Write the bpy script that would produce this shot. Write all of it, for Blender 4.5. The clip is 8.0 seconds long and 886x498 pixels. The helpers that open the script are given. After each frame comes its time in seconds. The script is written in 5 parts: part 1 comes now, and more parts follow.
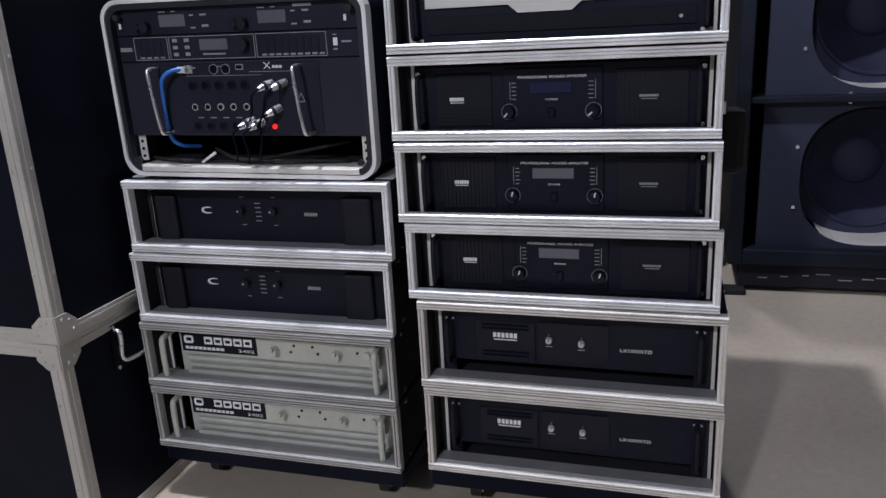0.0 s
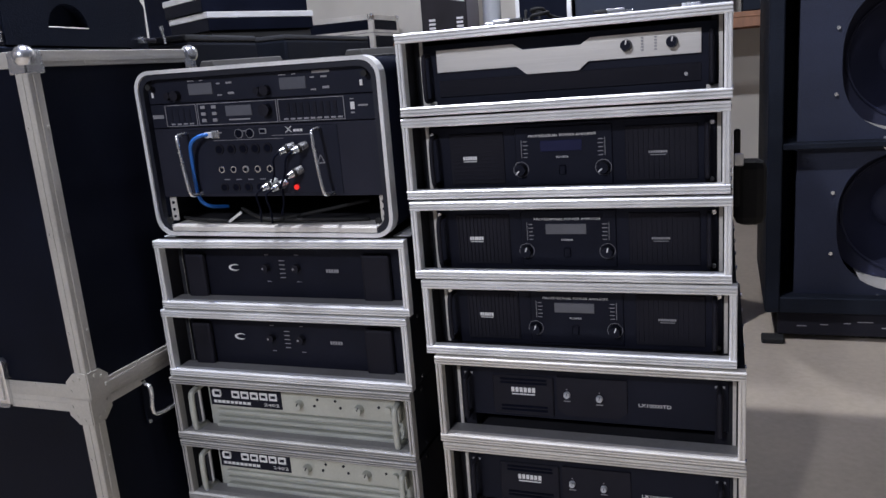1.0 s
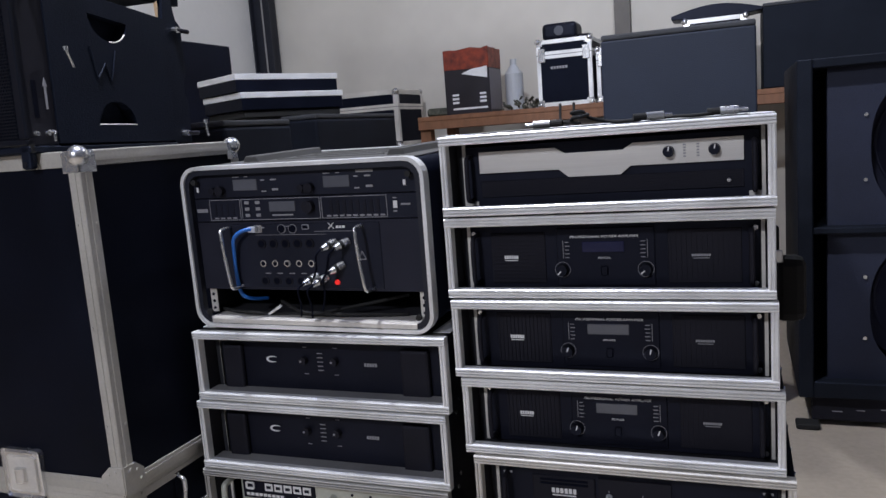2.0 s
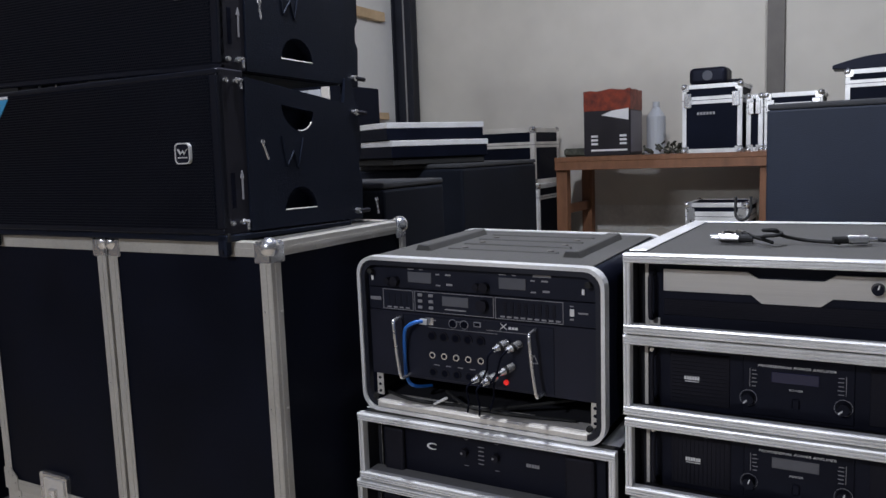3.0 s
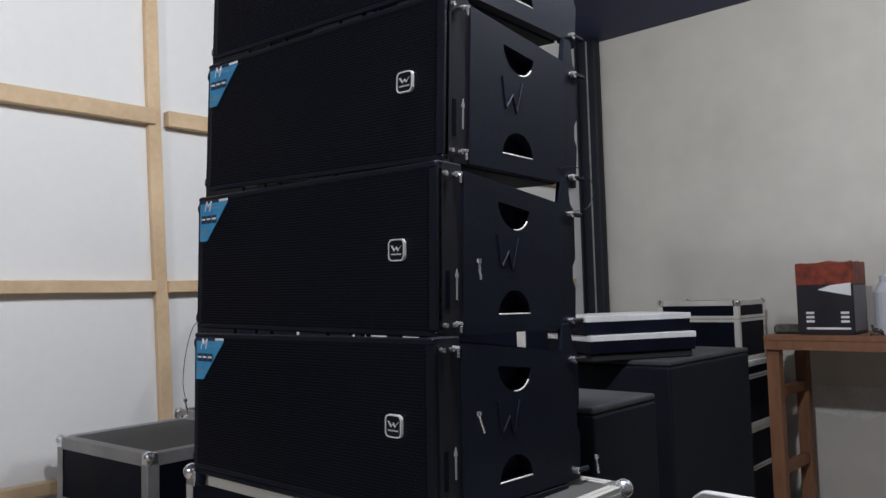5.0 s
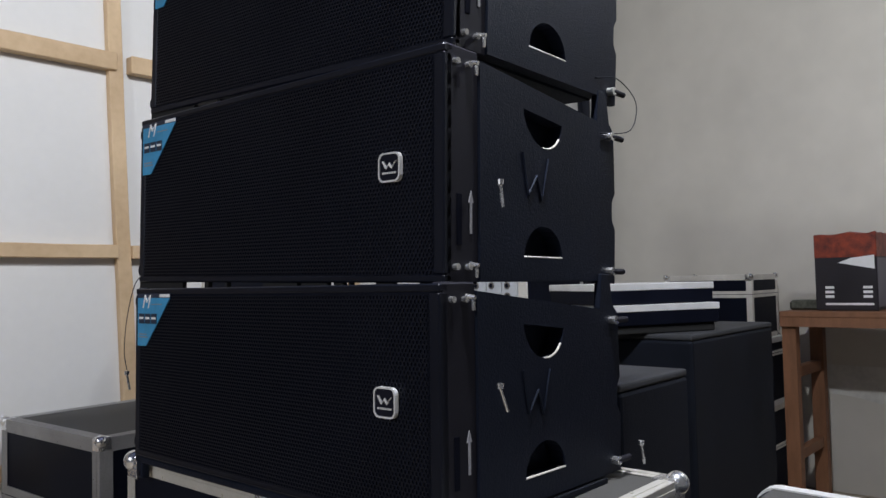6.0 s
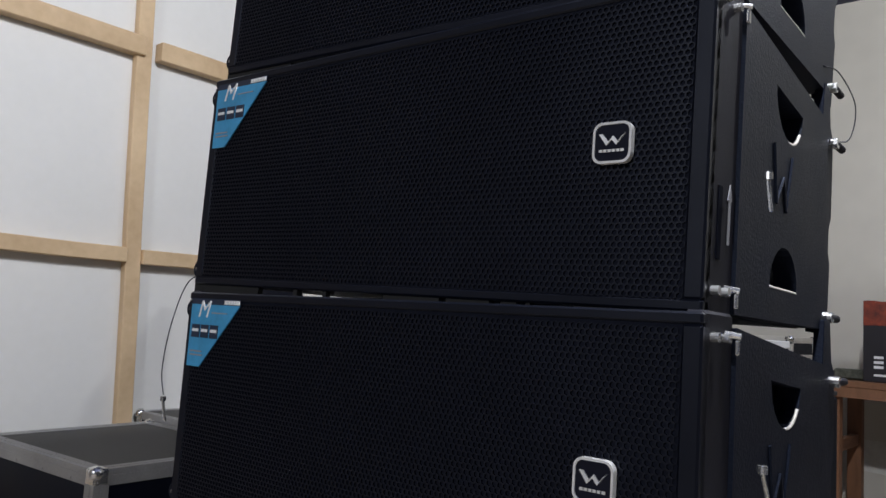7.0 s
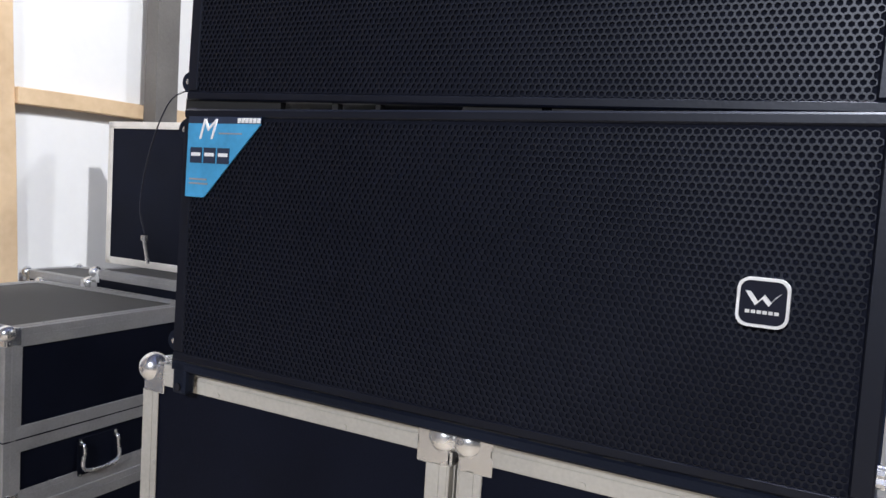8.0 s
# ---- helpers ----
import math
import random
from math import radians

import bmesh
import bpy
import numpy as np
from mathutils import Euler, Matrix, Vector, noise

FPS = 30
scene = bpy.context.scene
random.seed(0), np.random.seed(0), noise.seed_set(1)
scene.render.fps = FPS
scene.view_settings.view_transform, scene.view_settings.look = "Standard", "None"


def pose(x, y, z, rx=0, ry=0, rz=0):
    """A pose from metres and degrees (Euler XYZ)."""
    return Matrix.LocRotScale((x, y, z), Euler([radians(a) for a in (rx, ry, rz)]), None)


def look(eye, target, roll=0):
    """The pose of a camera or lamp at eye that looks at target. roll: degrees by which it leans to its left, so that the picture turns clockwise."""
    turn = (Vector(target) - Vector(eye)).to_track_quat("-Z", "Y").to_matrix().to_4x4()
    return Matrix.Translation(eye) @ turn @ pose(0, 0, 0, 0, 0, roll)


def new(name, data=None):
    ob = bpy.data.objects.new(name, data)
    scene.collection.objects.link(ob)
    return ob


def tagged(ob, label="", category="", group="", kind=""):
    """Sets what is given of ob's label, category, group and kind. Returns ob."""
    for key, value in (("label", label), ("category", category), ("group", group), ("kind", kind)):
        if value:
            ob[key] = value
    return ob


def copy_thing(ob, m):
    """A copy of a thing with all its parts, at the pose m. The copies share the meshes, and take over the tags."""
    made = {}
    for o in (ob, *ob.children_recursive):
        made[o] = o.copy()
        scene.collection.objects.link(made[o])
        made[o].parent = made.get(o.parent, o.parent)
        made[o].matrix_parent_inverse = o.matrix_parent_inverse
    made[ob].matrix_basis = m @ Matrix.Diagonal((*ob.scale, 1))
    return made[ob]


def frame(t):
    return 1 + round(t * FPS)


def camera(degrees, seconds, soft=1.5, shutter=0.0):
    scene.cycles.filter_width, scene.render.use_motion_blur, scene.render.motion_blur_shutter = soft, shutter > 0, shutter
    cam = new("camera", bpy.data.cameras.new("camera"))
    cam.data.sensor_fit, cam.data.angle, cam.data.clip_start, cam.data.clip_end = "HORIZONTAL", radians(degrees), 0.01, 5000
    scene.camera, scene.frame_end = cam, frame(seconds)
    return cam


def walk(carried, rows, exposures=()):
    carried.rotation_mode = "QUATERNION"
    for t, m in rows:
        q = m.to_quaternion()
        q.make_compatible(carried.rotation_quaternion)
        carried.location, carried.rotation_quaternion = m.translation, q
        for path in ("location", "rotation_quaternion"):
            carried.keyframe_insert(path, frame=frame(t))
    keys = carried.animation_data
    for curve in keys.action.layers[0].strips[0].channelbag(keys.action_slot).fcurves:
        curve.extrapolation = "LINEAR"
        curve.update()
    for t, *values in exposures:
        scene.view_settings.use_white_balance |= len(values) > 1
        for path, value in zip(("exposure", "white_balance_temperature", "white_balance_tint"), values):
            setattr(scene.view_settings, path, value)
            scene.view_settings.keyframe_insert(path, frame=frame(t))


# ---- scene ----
cam = camera(59.6, 8.0)
PATH = [
    (0, (-0.011, 0.011, 1.027), (-0.573, 1.843, 0.453), -3.1),
    (0.5, (0.034, 0.001, 1.028), (-0.581, 1.826, 0.489), -3.3),
    (1, (0.048, 0.012, 1.047), (-0.633, 1.837, 0.594), -4.6),
    (1.2, (0.04, 0.01, 1.061), (-0.65, 1.843, 0.657), -5.2),
    (2.3, (-0.014, 0.001, 1.143), (-0.769, 1.832, 0.867), -3.5),
    (2.5, (-0.037, -0.004, 1.17), (-0.845, 1.806, 0.902), -2.6),
    (3, (-0.095, -0.015, 1.28), (-1.076, 1.71, 1.036), -2.1),
    (3.5, (-0.14, -0.014, 1.413), (-1.268, 1.633, 1.286), -2.2),
    (4, (-0.176, -0.035, 1.482), (-1.391, 1.554, 1.475), -2.4),
    (4.5, (-0.223, -0.016, 1.519), (-1.493, 1.527, 1.603), -2.6),
    (4.7, (-0.245, 0.014, 1.526), (-1.554, 1.521, 1.653), -2.2),
    (5.8, (-0.402, 0.289, 1.46), (-1.767, 1.747, 1.563), -1.2),
    (6, (-0.519, 0.322, 1.452), (-1.837, 1.824, 1.531), -1.4),
    (6.5, (-0.721, 0.354, 1.453), (-1.991, 1.895, 1.549), -0.7),
    (7, (-0.898, 0.401, 1.43), (-2.18, 1.925, 1.61), 3.2),
    (7.2, (-0.964, 0.406, 1.435), (-2.2, 1.972, 1.582), 4.0),
    (7.5, (-1.035, 0.403, 1.398), (-2.202, 2.025, 1.489), 4.8),
    (7.7, (-1.089, 0.384, 1.384), (-2.167, 2.068, 1.342), 4.2),
    (8, (-1.158, 0.362, 1.369), (-2.124, 2.107, 1.223), 3.5),
]
EXPOSURES = [(0.0, 0.52, 6150, 15), (1.0, 0.64, 6150, 15), (2.5, 0.24, 6200, 13), (4.5, 0.14, 6400, 10), (7.0, 0.15, 6500, 10), (7.5, 0.25, 6500, 10), (7.7, 0.7, 6480, 10), (8.0, 1.22, 6450, 11)]
walk(cam, [(t, look(eye, target, roll)) for t, eye, target, roll in PATH], EXPOSURES)


# ---- world and lights ----
FLOOR = 0.07
world = bpy.data.worlds.new("world")
scene.world = world
world.use_nodes = True
world.node_tree.nodes["Background"].inputs[0].default_value = (0.35, 0.42, 0.6, 1)
world.node_tree.nodes["Background"].inputs[1].default_value = 0.02


def bulb(name, place, radius, power, colour):
    data = bpy.data.lights.new(name, "POINT")
    data.shadow_soft_size, data.energy, data.color = radius, power, colour
    ob = new(name, data)
    ob.location = place
    return ob


bulb("hanging_lamp_array", (-0.9, 1.05, 3.3), 0.06, 195, (0.945, 0.97, 1.01))
bulb("hanging_lamp_back", (-0.2, 3.4, 3.3), 0.07, 66, (0.945, 0.97, 1.01))
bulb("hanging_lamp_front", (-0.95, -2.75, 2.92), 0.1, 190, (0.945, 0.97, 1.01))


# ---- materials ----
def material(name, colour, rough=0.6, metal=0.0, vary=0.15, size=12.0, bump=0.0, grain=150.0, stretch=(1, 1, 1), second=None, spec=0.5, tint=(1, 1, 1)):
    """Base colour with two scales of variation, roughness variation and fine relief."""
    m = bpy.data.materials.new(name)
    m.use_nodes = True
    nt = m.node_tree
    b = nt.nodes["Principled BSDF"]
    b.inputs["Metallic"].default_value = metal
    b.inputs["Specular IOR Level"].default_value = spec
    b.inputs["Specular Tint"].default_value = (*tint, 1)
    tc = nt.nodes.new("ShaderNodeTexCoord")
    mp = nt.nodes.new("ShaderNodeMapping")
    mp.inputs["Scale"].default_value = stretch
    nt.links.new(tc.outputs["Object"], mp.inputs["Vector"])
    info = nt.nodes.new("ShaderNodeObjectInfo")
    mul = nt.nodes.new("ShaderNodeMath")
    mul.operation, mul.inputs[1].default_value = "MULTIPLY", 37.0
    nt.links.new(info.outputs["Random"], mul.inputs[0])
    n1 = nt.nodes.new("ShaderNodeTexNoise")
    n2 = nt.nodes.new("ShaderNodeTexNoise")
    for n, s, d in ((n1, size, 5), (n2, grain, 2)):
        n.noise_dimensions = "4D"
        n.inputs["Scale"].default_value, n.inputs["Detail"].default_value = s, d
        nt.links.new(mp.outputs["Vector"], n.inputs["Vector"])
        nt.links.new(mul.outputs[0], n.inputs["W"])
    add = nt.nodes.new("ShaderNodeMath")
    add.operation = "MULTIPLY_ADD"
    add.inputs[1].default_value = 0.35
    nt.links.new(n2.outputs["Fac"], add.inputs[0])
    nt.links.new(n1.outputs["Fac"], add.inputs[2])
    ramp = nt.nodes.new("ShaderNodeValToRGB")
    ramp.color_ramp.elements[0].position, ramp.color_ramp.elements[1].position = 0.4, 0.95
    second = second or tuple(min(1, c * (1 + vary)) for c in colour)
    ramp.color_ramp.elements[0].color = (*[c * (1 - vary) for c in colour], 1)
    ramp.color_ramp.elements[1].color = (*second, 1)
    nt.links.new(add.outputs[0], ramp.inputs["Fac"])
    nt.links.new(ramp.outputs["Color"], b.inputs["Base Color"])
    rr = nt.nodes.new("ShaderNodeMapRange")
    rr.inputs["To Min"].default_value, rr.inputs["To Max"].default_value = max(0.02, rough - 0.12), min(1, rough + 0.12)
    nt.links.new(n1.outputs["Fac"], rr.inputs["Value"])
    nt.links.new(rr.outputs["Result"], b.inputs["Roughness"])
    if bump:
        bp = nt.nodes.new("ShaderNodeBump")
        bp.inputs["Strength"].default_value, bp.inputs["Distance"].default_value = bump, 0.002
        nt.links.new(n2.outputs["Fac"], bp.inputs["Height"])
        nt.links.new(bp.outputs["Normal"], b.inputs["Normal"])
    return m


M = {}
M["alu"] = material("aluminium", (0.84, 0.84, 0.83), 0.34, 0.25, 0.2, 9, 0.05, 300)
# darkened aluminium: shade over the cases by the wall is in its colour
M["alu_shaded_worn"] = material("shaded_tarnished_aluminium", (0.31, 0.305, 0.3), 0.5, 0.3, 0.3, 6, 0.08, 220)
M["alu_case"] = material("worn_case_aluminium", (0.51, 0.49, 0.445), 0.48, 0.2, 0.22, 5, 0.05, 220)
# darker aluminium for the two lowest frames of the left stack
M["alu_low"] = material("grey_aluminium", (0.43, 0.42, 0.4), 0.5, 0.2, 0.3, 6, 0.06, 220)
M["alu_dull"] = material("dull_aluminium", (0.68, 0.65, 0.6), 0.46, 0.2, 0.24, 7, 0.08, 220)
M["steel"] = material("chromed_steel", (0.8, 0.8, 0.8), 0.26, 0.9, 0.15, 20)
M["laminate"] = material("black_laminate", (0.005, 0.006, 0.0122), 0.5, 0, 0.4, 5, 0.25, 500, spec=0.09, tint=(0.62, 0.74, 1.0))
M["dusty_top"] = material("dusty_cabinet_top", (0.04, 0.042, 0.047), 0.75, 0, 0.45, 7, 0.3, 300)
M["lid_grey"] = material("dusty_lit_black_laminate", (0.07, 0.068, 0.064), 0.75, 0, 0.3, 4, 0.3, 400)
M["case_inside"] = material("rack_inside_plywood", (0.022, 0.022, 0.027), 0.8, 0, 0.35, 9, spec=0.2)
M["amp_black"] = material("black_painted_steel", (0.0092, 0.0096, 0.016), 0.4, 0, 0.3, 8, 0.1, 500, spec=0.18, tint=(0.66, 0.74, 1.0))
M["unit_black"] = material("black_rack_unit_paint", (0.0135, 0.0145, 0.0235), 0.45, 0, 0.25, 8, 0.1, 500, spec=0.25, tint=(0.7, 0.78, 1.0))
M["unit_panel"] = material("charcoal_rack_unit_paint", (0.019, 0.0195, 0.029), 0.5, 0, 0.25, 8, 0.1, 500, spec=0.25, tint=(0.75, 0.8, 1.0))
M["amp_panel"] = material("black_grille_panel", (0.0145, 0.014, 0.0185), 0.6, 0, 0.3, 8, 0.1, 500, spec=0.18, tint=(0.75, 0.78, 1.0))
M["amp_silver"] = material("brushed_silver", (0.63, 0.61, 0.58), 0.38, 0.35, 0.12, 6, 0.1, 120, (0.1, 6, 6))
M["amp_grey"] = material("grey_cast_fascia", (0.52, 0.53, 0.47), 0.5, 0.2, 0.2, 8, 0.1, 300)
M["print"] = material("white_print", (0.8, 0.8, 0.8), 0.5, 0, 0.1)
M["print_dim"] = material("grey_print", (0.3, 0.3, 0.32), 0.5, 0, 0.1)
M["screen"] = material("display_glass", (0.11, 0.115, 0.135), 0.15, 0, 0.1)
M["screen_blue"] = material("blue_display_glass", (0.02, 0.022, 0.06), 0.1, 0, 0.1)
M["array_paint"] = material("textured_black_paint", (0.0078, 0.01, 0.0185), 0.5, 0, 0.3, 6, 0.35, 350, spec=0.17, tint=(0.62, 0.74, 1.0))
M["grille"] = material("black_perforated_steel", (0.0042, 0.0054, 0.011), 0.38, 0.0, 0.2, 6, 0.05, 300, spec=0.34, tint=(0.85, 0.89, 1.0))
M["grille_cloth"] = material("black_grille_cloth", (0.009, 0.0105, 0.018), 0.95, 0, 0.2, 30, spec=0.05)
M["foam"] = material("black_foam", (0.0054, 0.0064, 0.013), 0.95, 0, 0.2, 30, spec=0.05)
M["carpet"] = material("black_cabinet_paint", (0.0095, 0.011, 0.0158), 0.6, 0, 0.4, 5, 0.6, 250, spec=0.18, tint=(0.62, 0.74, 1.0))
M["baffle"] = material("dusty_black_baffle", (0.019, 0.023, 0.043), 0.65, 0, 0.35, 3, 0.4, 300, spec=0.3)
M["cone"] = material("dark_paper_cone", (0.02, 0.022, 0.046), 0.7, 0, 0.3, 6, 0.3, 200, spec=0.3)
M["grey_black"] = material("dusty_dark_vinyl", (0.02, 0.026, 0.042), 0.6, 0, 0.3, 3, 0.4, 300, spec=0.3)
M["floor"] = material("worn_concrete", (0.485, 0.41, 0.315), 0.55, 0, 0.24, 1.6, 0.2, 60, second=(0.57, 0.49, 0.385))
M["wall"] = material("plastered_wall", (0.62, 0.59, 0.53), 0.85, 0, 0.14, 0.6, 0.05, 5)
M["plaster_pale"] = material("flaking_pale_plaster", (0.68, 0.67, 0.63), 0.85, 0, 0.2, 5, 0.3, 40)
M["sheet"] = material("white_wall_sheet", (0.7, 0.69, 0.67), 0.6, 0, 0.05, 1.2, 0.05, 30)
M["pine"] = material("pine_batten", (0.58, 0.4, 0.23), 0.65, 0, 0.2, 3, 0.15, 30, (5, 1.2, 1.2), second=(0.69, 0.51, 0.32))
M["brown_wood"] = material("brown_painted_wood", (0.22, 0.1, 0.05), 0.55, 0, 0.25, 5, 0.2, 60, (6, 6, 1))
M["roof"] = material("dark_blue_sheeting", (0.012, 0.02, 0.07), 0.6, 0, 0.3, 3)
M["column"] = material("dark_steel_column", (0.015, 0.017, 0.027), 0.5, 0.3, 0.3, 6)
M["column_grey"] = material("grey_steel_post", (0.13, 0.12, 0.11), 0.6, 0.2, 0.25, 6)
M["rubber"] = material("black_rubber", (0.01, 0.01, 0.01), 0.8, 0, 0.3, 20)
M["blue"] = material("blue_cable", (0.02, 0.14, 0.5), 0.4, 0, 0.1)
M["label_blue"] = material("blue_sticker", (0.06, 0.33, 0.6), 0.35, 0, 0.25, 14)
M["label_dark"] = material("dark_sticker_print", (0.02, 0.03, 0.06), 0.4, 0, 0.1)
M["orange"] = material("orange_carton_print", (0.52, 0.075, 0.025), 0.5, 0, 0.3, 22, second=(0.06, 0.012, 0.01))
M["carton"] = material("dark_carton_print", (0.012, 0.0095, 0.014), 0.5, 0, 0.3, 10)
M["carton_side"] = material("grey_carton_print", (0.16, 0.15, 0.18), 0.5, 0, 0.2, 8)
M["plastic_white"] = material("milky_plastic", (0.5, 0.52, 0.55), 0.4, 0, 0.1, 8)
M["junk"] = material("greenish_metal_scrap", (0.075, 0.078, 0.06), 0.6, 0.3, 0.8, 40)
M["red_print"] = material("red_marker", (0.5, 0.02, 0.02), 0.4, 0, 0.1)
# dark stand-in for unseen walls, keeps their bounce off the black fronts
M["unseen_dark_wall"] = material("bounce_cutting_wall", (0.075, 0.078, 0.09), 0.85, 0, 0.15, 0.9, 0.3, 40)
M["gold"] = material("worn_nickel_plug", (0.2, 0.195, 0.19), 0.3, 1, 0.1)

red = M["red_print"].node_tree.nodes["Principled BSDF"]
red.inputs["Emission Color"].default_value, red.inputs["Emission Strength"].default_value = (1.0, 0.03, 0.02, 1), 0.45


# ---- mesh helpers ----
def box(bm, x0, x1, y0, y1, z0, z1, bevel=0.0, seg=1):
    """A bevelled block added to bm; returns its vertices."""
    got = bmesh.ops.create_cube(bm, size=1.0)["verts"]
    for v in got:
        v.co = Vector(((x0 + x1) / 2 + v.co.x * (x1 - x0), (y0 + y1) / 2 + v.co.y * (y1 - y0), (z0 + z1) / 2 + v.co.z * (z1 - z0)))
    if bevel > 0:
        edges = list({e for v in got for e in v.link_edges})
        got = bmesh.ops.bevel(bm, geom=edges, offset=bevel, segments=seg, affect="EDGES", profile=0.5)["verts"]
    return got


def rod(bm, a, b, r, seg=12, r2=None, cap=True):
    a, b = Vector(a), Vector(b)
    d = b - a
    got = bmesh.ops.create_cone(bm, cap_ends=cap, segments=seg, radius1=r, radius2=r if r2 is None else r2, depth=d.length)["verts"]
    m = Matrix.Translation((a + b) / 2) @ d.to_track_quat("Z", "Y").to_matrix().to_4x4()
    bmesh.ops.transform(bm, matrix=m, verts=got)
    return got


def ball(bm, c, r, sub=2, scale=(1, 1, 1)):
    got = bmesh.ops.create_icosphere(bm, subdivisions=sub, radius=r)["verts"]
    for v in got:
        v.co = Vector((c[0] + v.co.x * scale[0], c[1] + v.co.y * scale[1], c[2] + v.co.z * scale[2]))
    return got


def prism(bm, pts, axis, a, b, bevel=0.0):
    """Extrudes a closed outline (pairs) along axis from a to b."""
    def at(p, q):
        return {"x": (q, p[0], p[1]), "y": (p[0], q, p[1]), "z": (p[0], p[1], q)}[axis]
    lo = [bm.verts.new(at(p, a)) for p in pts]
    hi = [bm.verts.new(at(p, b)) for p in pts]
    n = len(pts)
    faces = [bm.faces.new(lo), bm.faces.new(hi[::-1])]
    faces += [bm.faces.new((lo[i], hi[i], hi[(i + 1) % n], lo[(i + 1) % n])[::-1]) for i in range(n)]
    bmesh.ops.recalc_face_normals(bm, faces=faces)
    if bevel:
        bmesh.ops.bevel(bm, geom=list({e for f in faces for e in f.edges}), offset=bevel, segments=1, affect="EDGES", profile=0.5)


def tube(bm, pts, r, seg=8, smooth=6):
    """A round tube along a smooth line through pts."""
    pts = [Vector(p) for p in pts]
    line = []
    for i in range(len(pts) - 1):
        p0, p1, p2, p3 = pts[max(i - 1, 0)], pts[i], pts[i + 1], pts[min(i + 2, len(pts) - 1)]
        for k in range(smooth):
            t = k / smooth
            line.append(0.5 * (2 * p1 + (p2 - p0) * t + (2 * p0 - 5 * p1 + 4 * p2 - p3) * t * t + (3 * p1 - p0 - 3 * p2 + p3) * t ** 3))
    line.append(pts[-1])
    rings, q, last = [], None, None
    for i, p in enumerate(line):
        d = (line[min(i + 1, len(line) - 1)] - line[max(i - 1, 0)]).normalized()
        q = d.to_track_quat("Z", "Y") if q is None else last.rotation_difference(d) @ q
        last = d
        rings.append([bm.verts.new(p + q @ Vector((r * math.cos(2 * math.pi * k / seg), r * math.sin(2 * math.pi * k / seg), 0))) for k in range(seg)])
    for a, b in zip(rings, rings[1:]):
        for k in range(seg):
            f = bm.faces.new((a[k], a[(k + 1) % seg], b[(k + 1) % seg], b[k]))
            f.smooth = True
    bm.faces.new(rings[0][::-1])
    bm.faces.new(rings[-1])


def mesh_of(name, bm, mat, smooth=False):
    me = bpy.data.meshes.new(name)
    bm.to_mesh(me)
    bm.free()
    me.materials.append(M[mat])
    if smooth:
        for p in me.polygons:
            p.use_smooth = True
    return me


def part(name, bm, mat, parent, label="", smooth=False):
    """Links a bmesh (or a ready mesh) as one object under a thing or a part."""
    ob = new(name, mesh_of(name, bm, mat, smooth) if isinstance(bm, bmesh.types.BMesh) else bm)
    ob.parent = parent
    if label:
        ob["label"] = label
    return ob


def block(name, parent, mat, dims, bevel=0.0, label="", seg=1):
    bm = bmesh.new()
    box(bm, *dims, bevel, seg)
    return part(name, bm, mat, parent, label)


def cylinder(name, parent, mat, a, b, r, seg=16, label="", r2=None):
    bm = bmesh.new()
    rod(bm, a, b, r, seg, r2)
    ob = part(name, bm, mat, parent, label)
    return ob


def thing(name, at, label, category, group="", turn=0.0):
    ob = new(name)
    ob.matrix_world = pose(*at, 0, 0, turn)
    ob.empty_display_size = 0.05
    return tagged(ob, label, category, group)


def structure(name, bm, mat, label=""):
    ob = new(name, mesh_of(name, bm, mat))
    return tagged(ob, label, "", "", "structure")


def slab(name, mat, dims, label=""):
    bm = bmesh.new()
    box(bm, *dims)
    return structure(name, bm, mat, label)


def lettering(name, words, parent, mat, x, y, z, size, width=None, shear=0.0):
    """Raised letters facing -y, centred on x, with the base line at z."""
    cu = bpy.data.curves.new(name, "FONT")
    cu.body, cu.size, cu.extrude, cu.shear, cu.align_x = words, size, 0.0003, shear, "CENTER"
    cu.resolution_u = 2
    tmp = new(name, cu)
    me = bpy.data.meshes.new_from_object(tmp.evaluated_get(bpy.context.evaluated_depsgraph_get()))
    bpy.data.objects.remove(tmp)
    if width:
        xs = [v.co.x for v in me.vertices]
        k = width / (max(xs) - min(xs))
        for v in me.vertices:
            v.co.x *= k
    me.materials.clear()
    me.materials.append(M[mat])
    me.name = name
    ob = new(name, me)
    ob.parent = parent
    ob.matrix_basis = pose(x, y, z, 90, 0, 0)
    return ob


# ---- the room ----
WEST, NORTH, EAST, SOUTH, TOP = -3.62, 5.6, 3.6, -3.5, 3.56
slab("floor", "floor", (WEST - 0.2, EAST + 0.2, SOUTH - 0.2, NORTH + 0.2, FLOOR - 0.1, FLOOR), "worn beige concrete floor of a storeroom")
slab("wall_north", "wall", (WEST, EAST, NORTH, NORTH + 0.15, FLOOR, TOP), "grey plastered wall with stains low down")
slab("wall_west", "sheet", (WEST - 0.12, WEST, 0.85, NORTH + 0.15, FLOOR, TOP), "white sheet wall on pine battens")
# unseen walls made dark to cut bounce light and reflections in the grilles
slab("wall_southwest", "unseen_dark_wall", (WEST - 0.12, WEST, SOUTH, 0.85, FLOOR, TOP), "unseen added wall, darkened to cut bounce light")
slab("wall_east", "unseen_dark_wall", (EAST, EAST + 0.15, SOUTH, NORTH + 0.15, FLOOR, TOP), "unseen added wall, darkened to cut bounce light")
slab("wall_south", "unseen_dark_wall", (WEST - 0.12, EAST + 0.15, SOUTH - 0.15, SOUTH, FLOOR, TOP), "unseen added wall, darkened to cut bounce light")
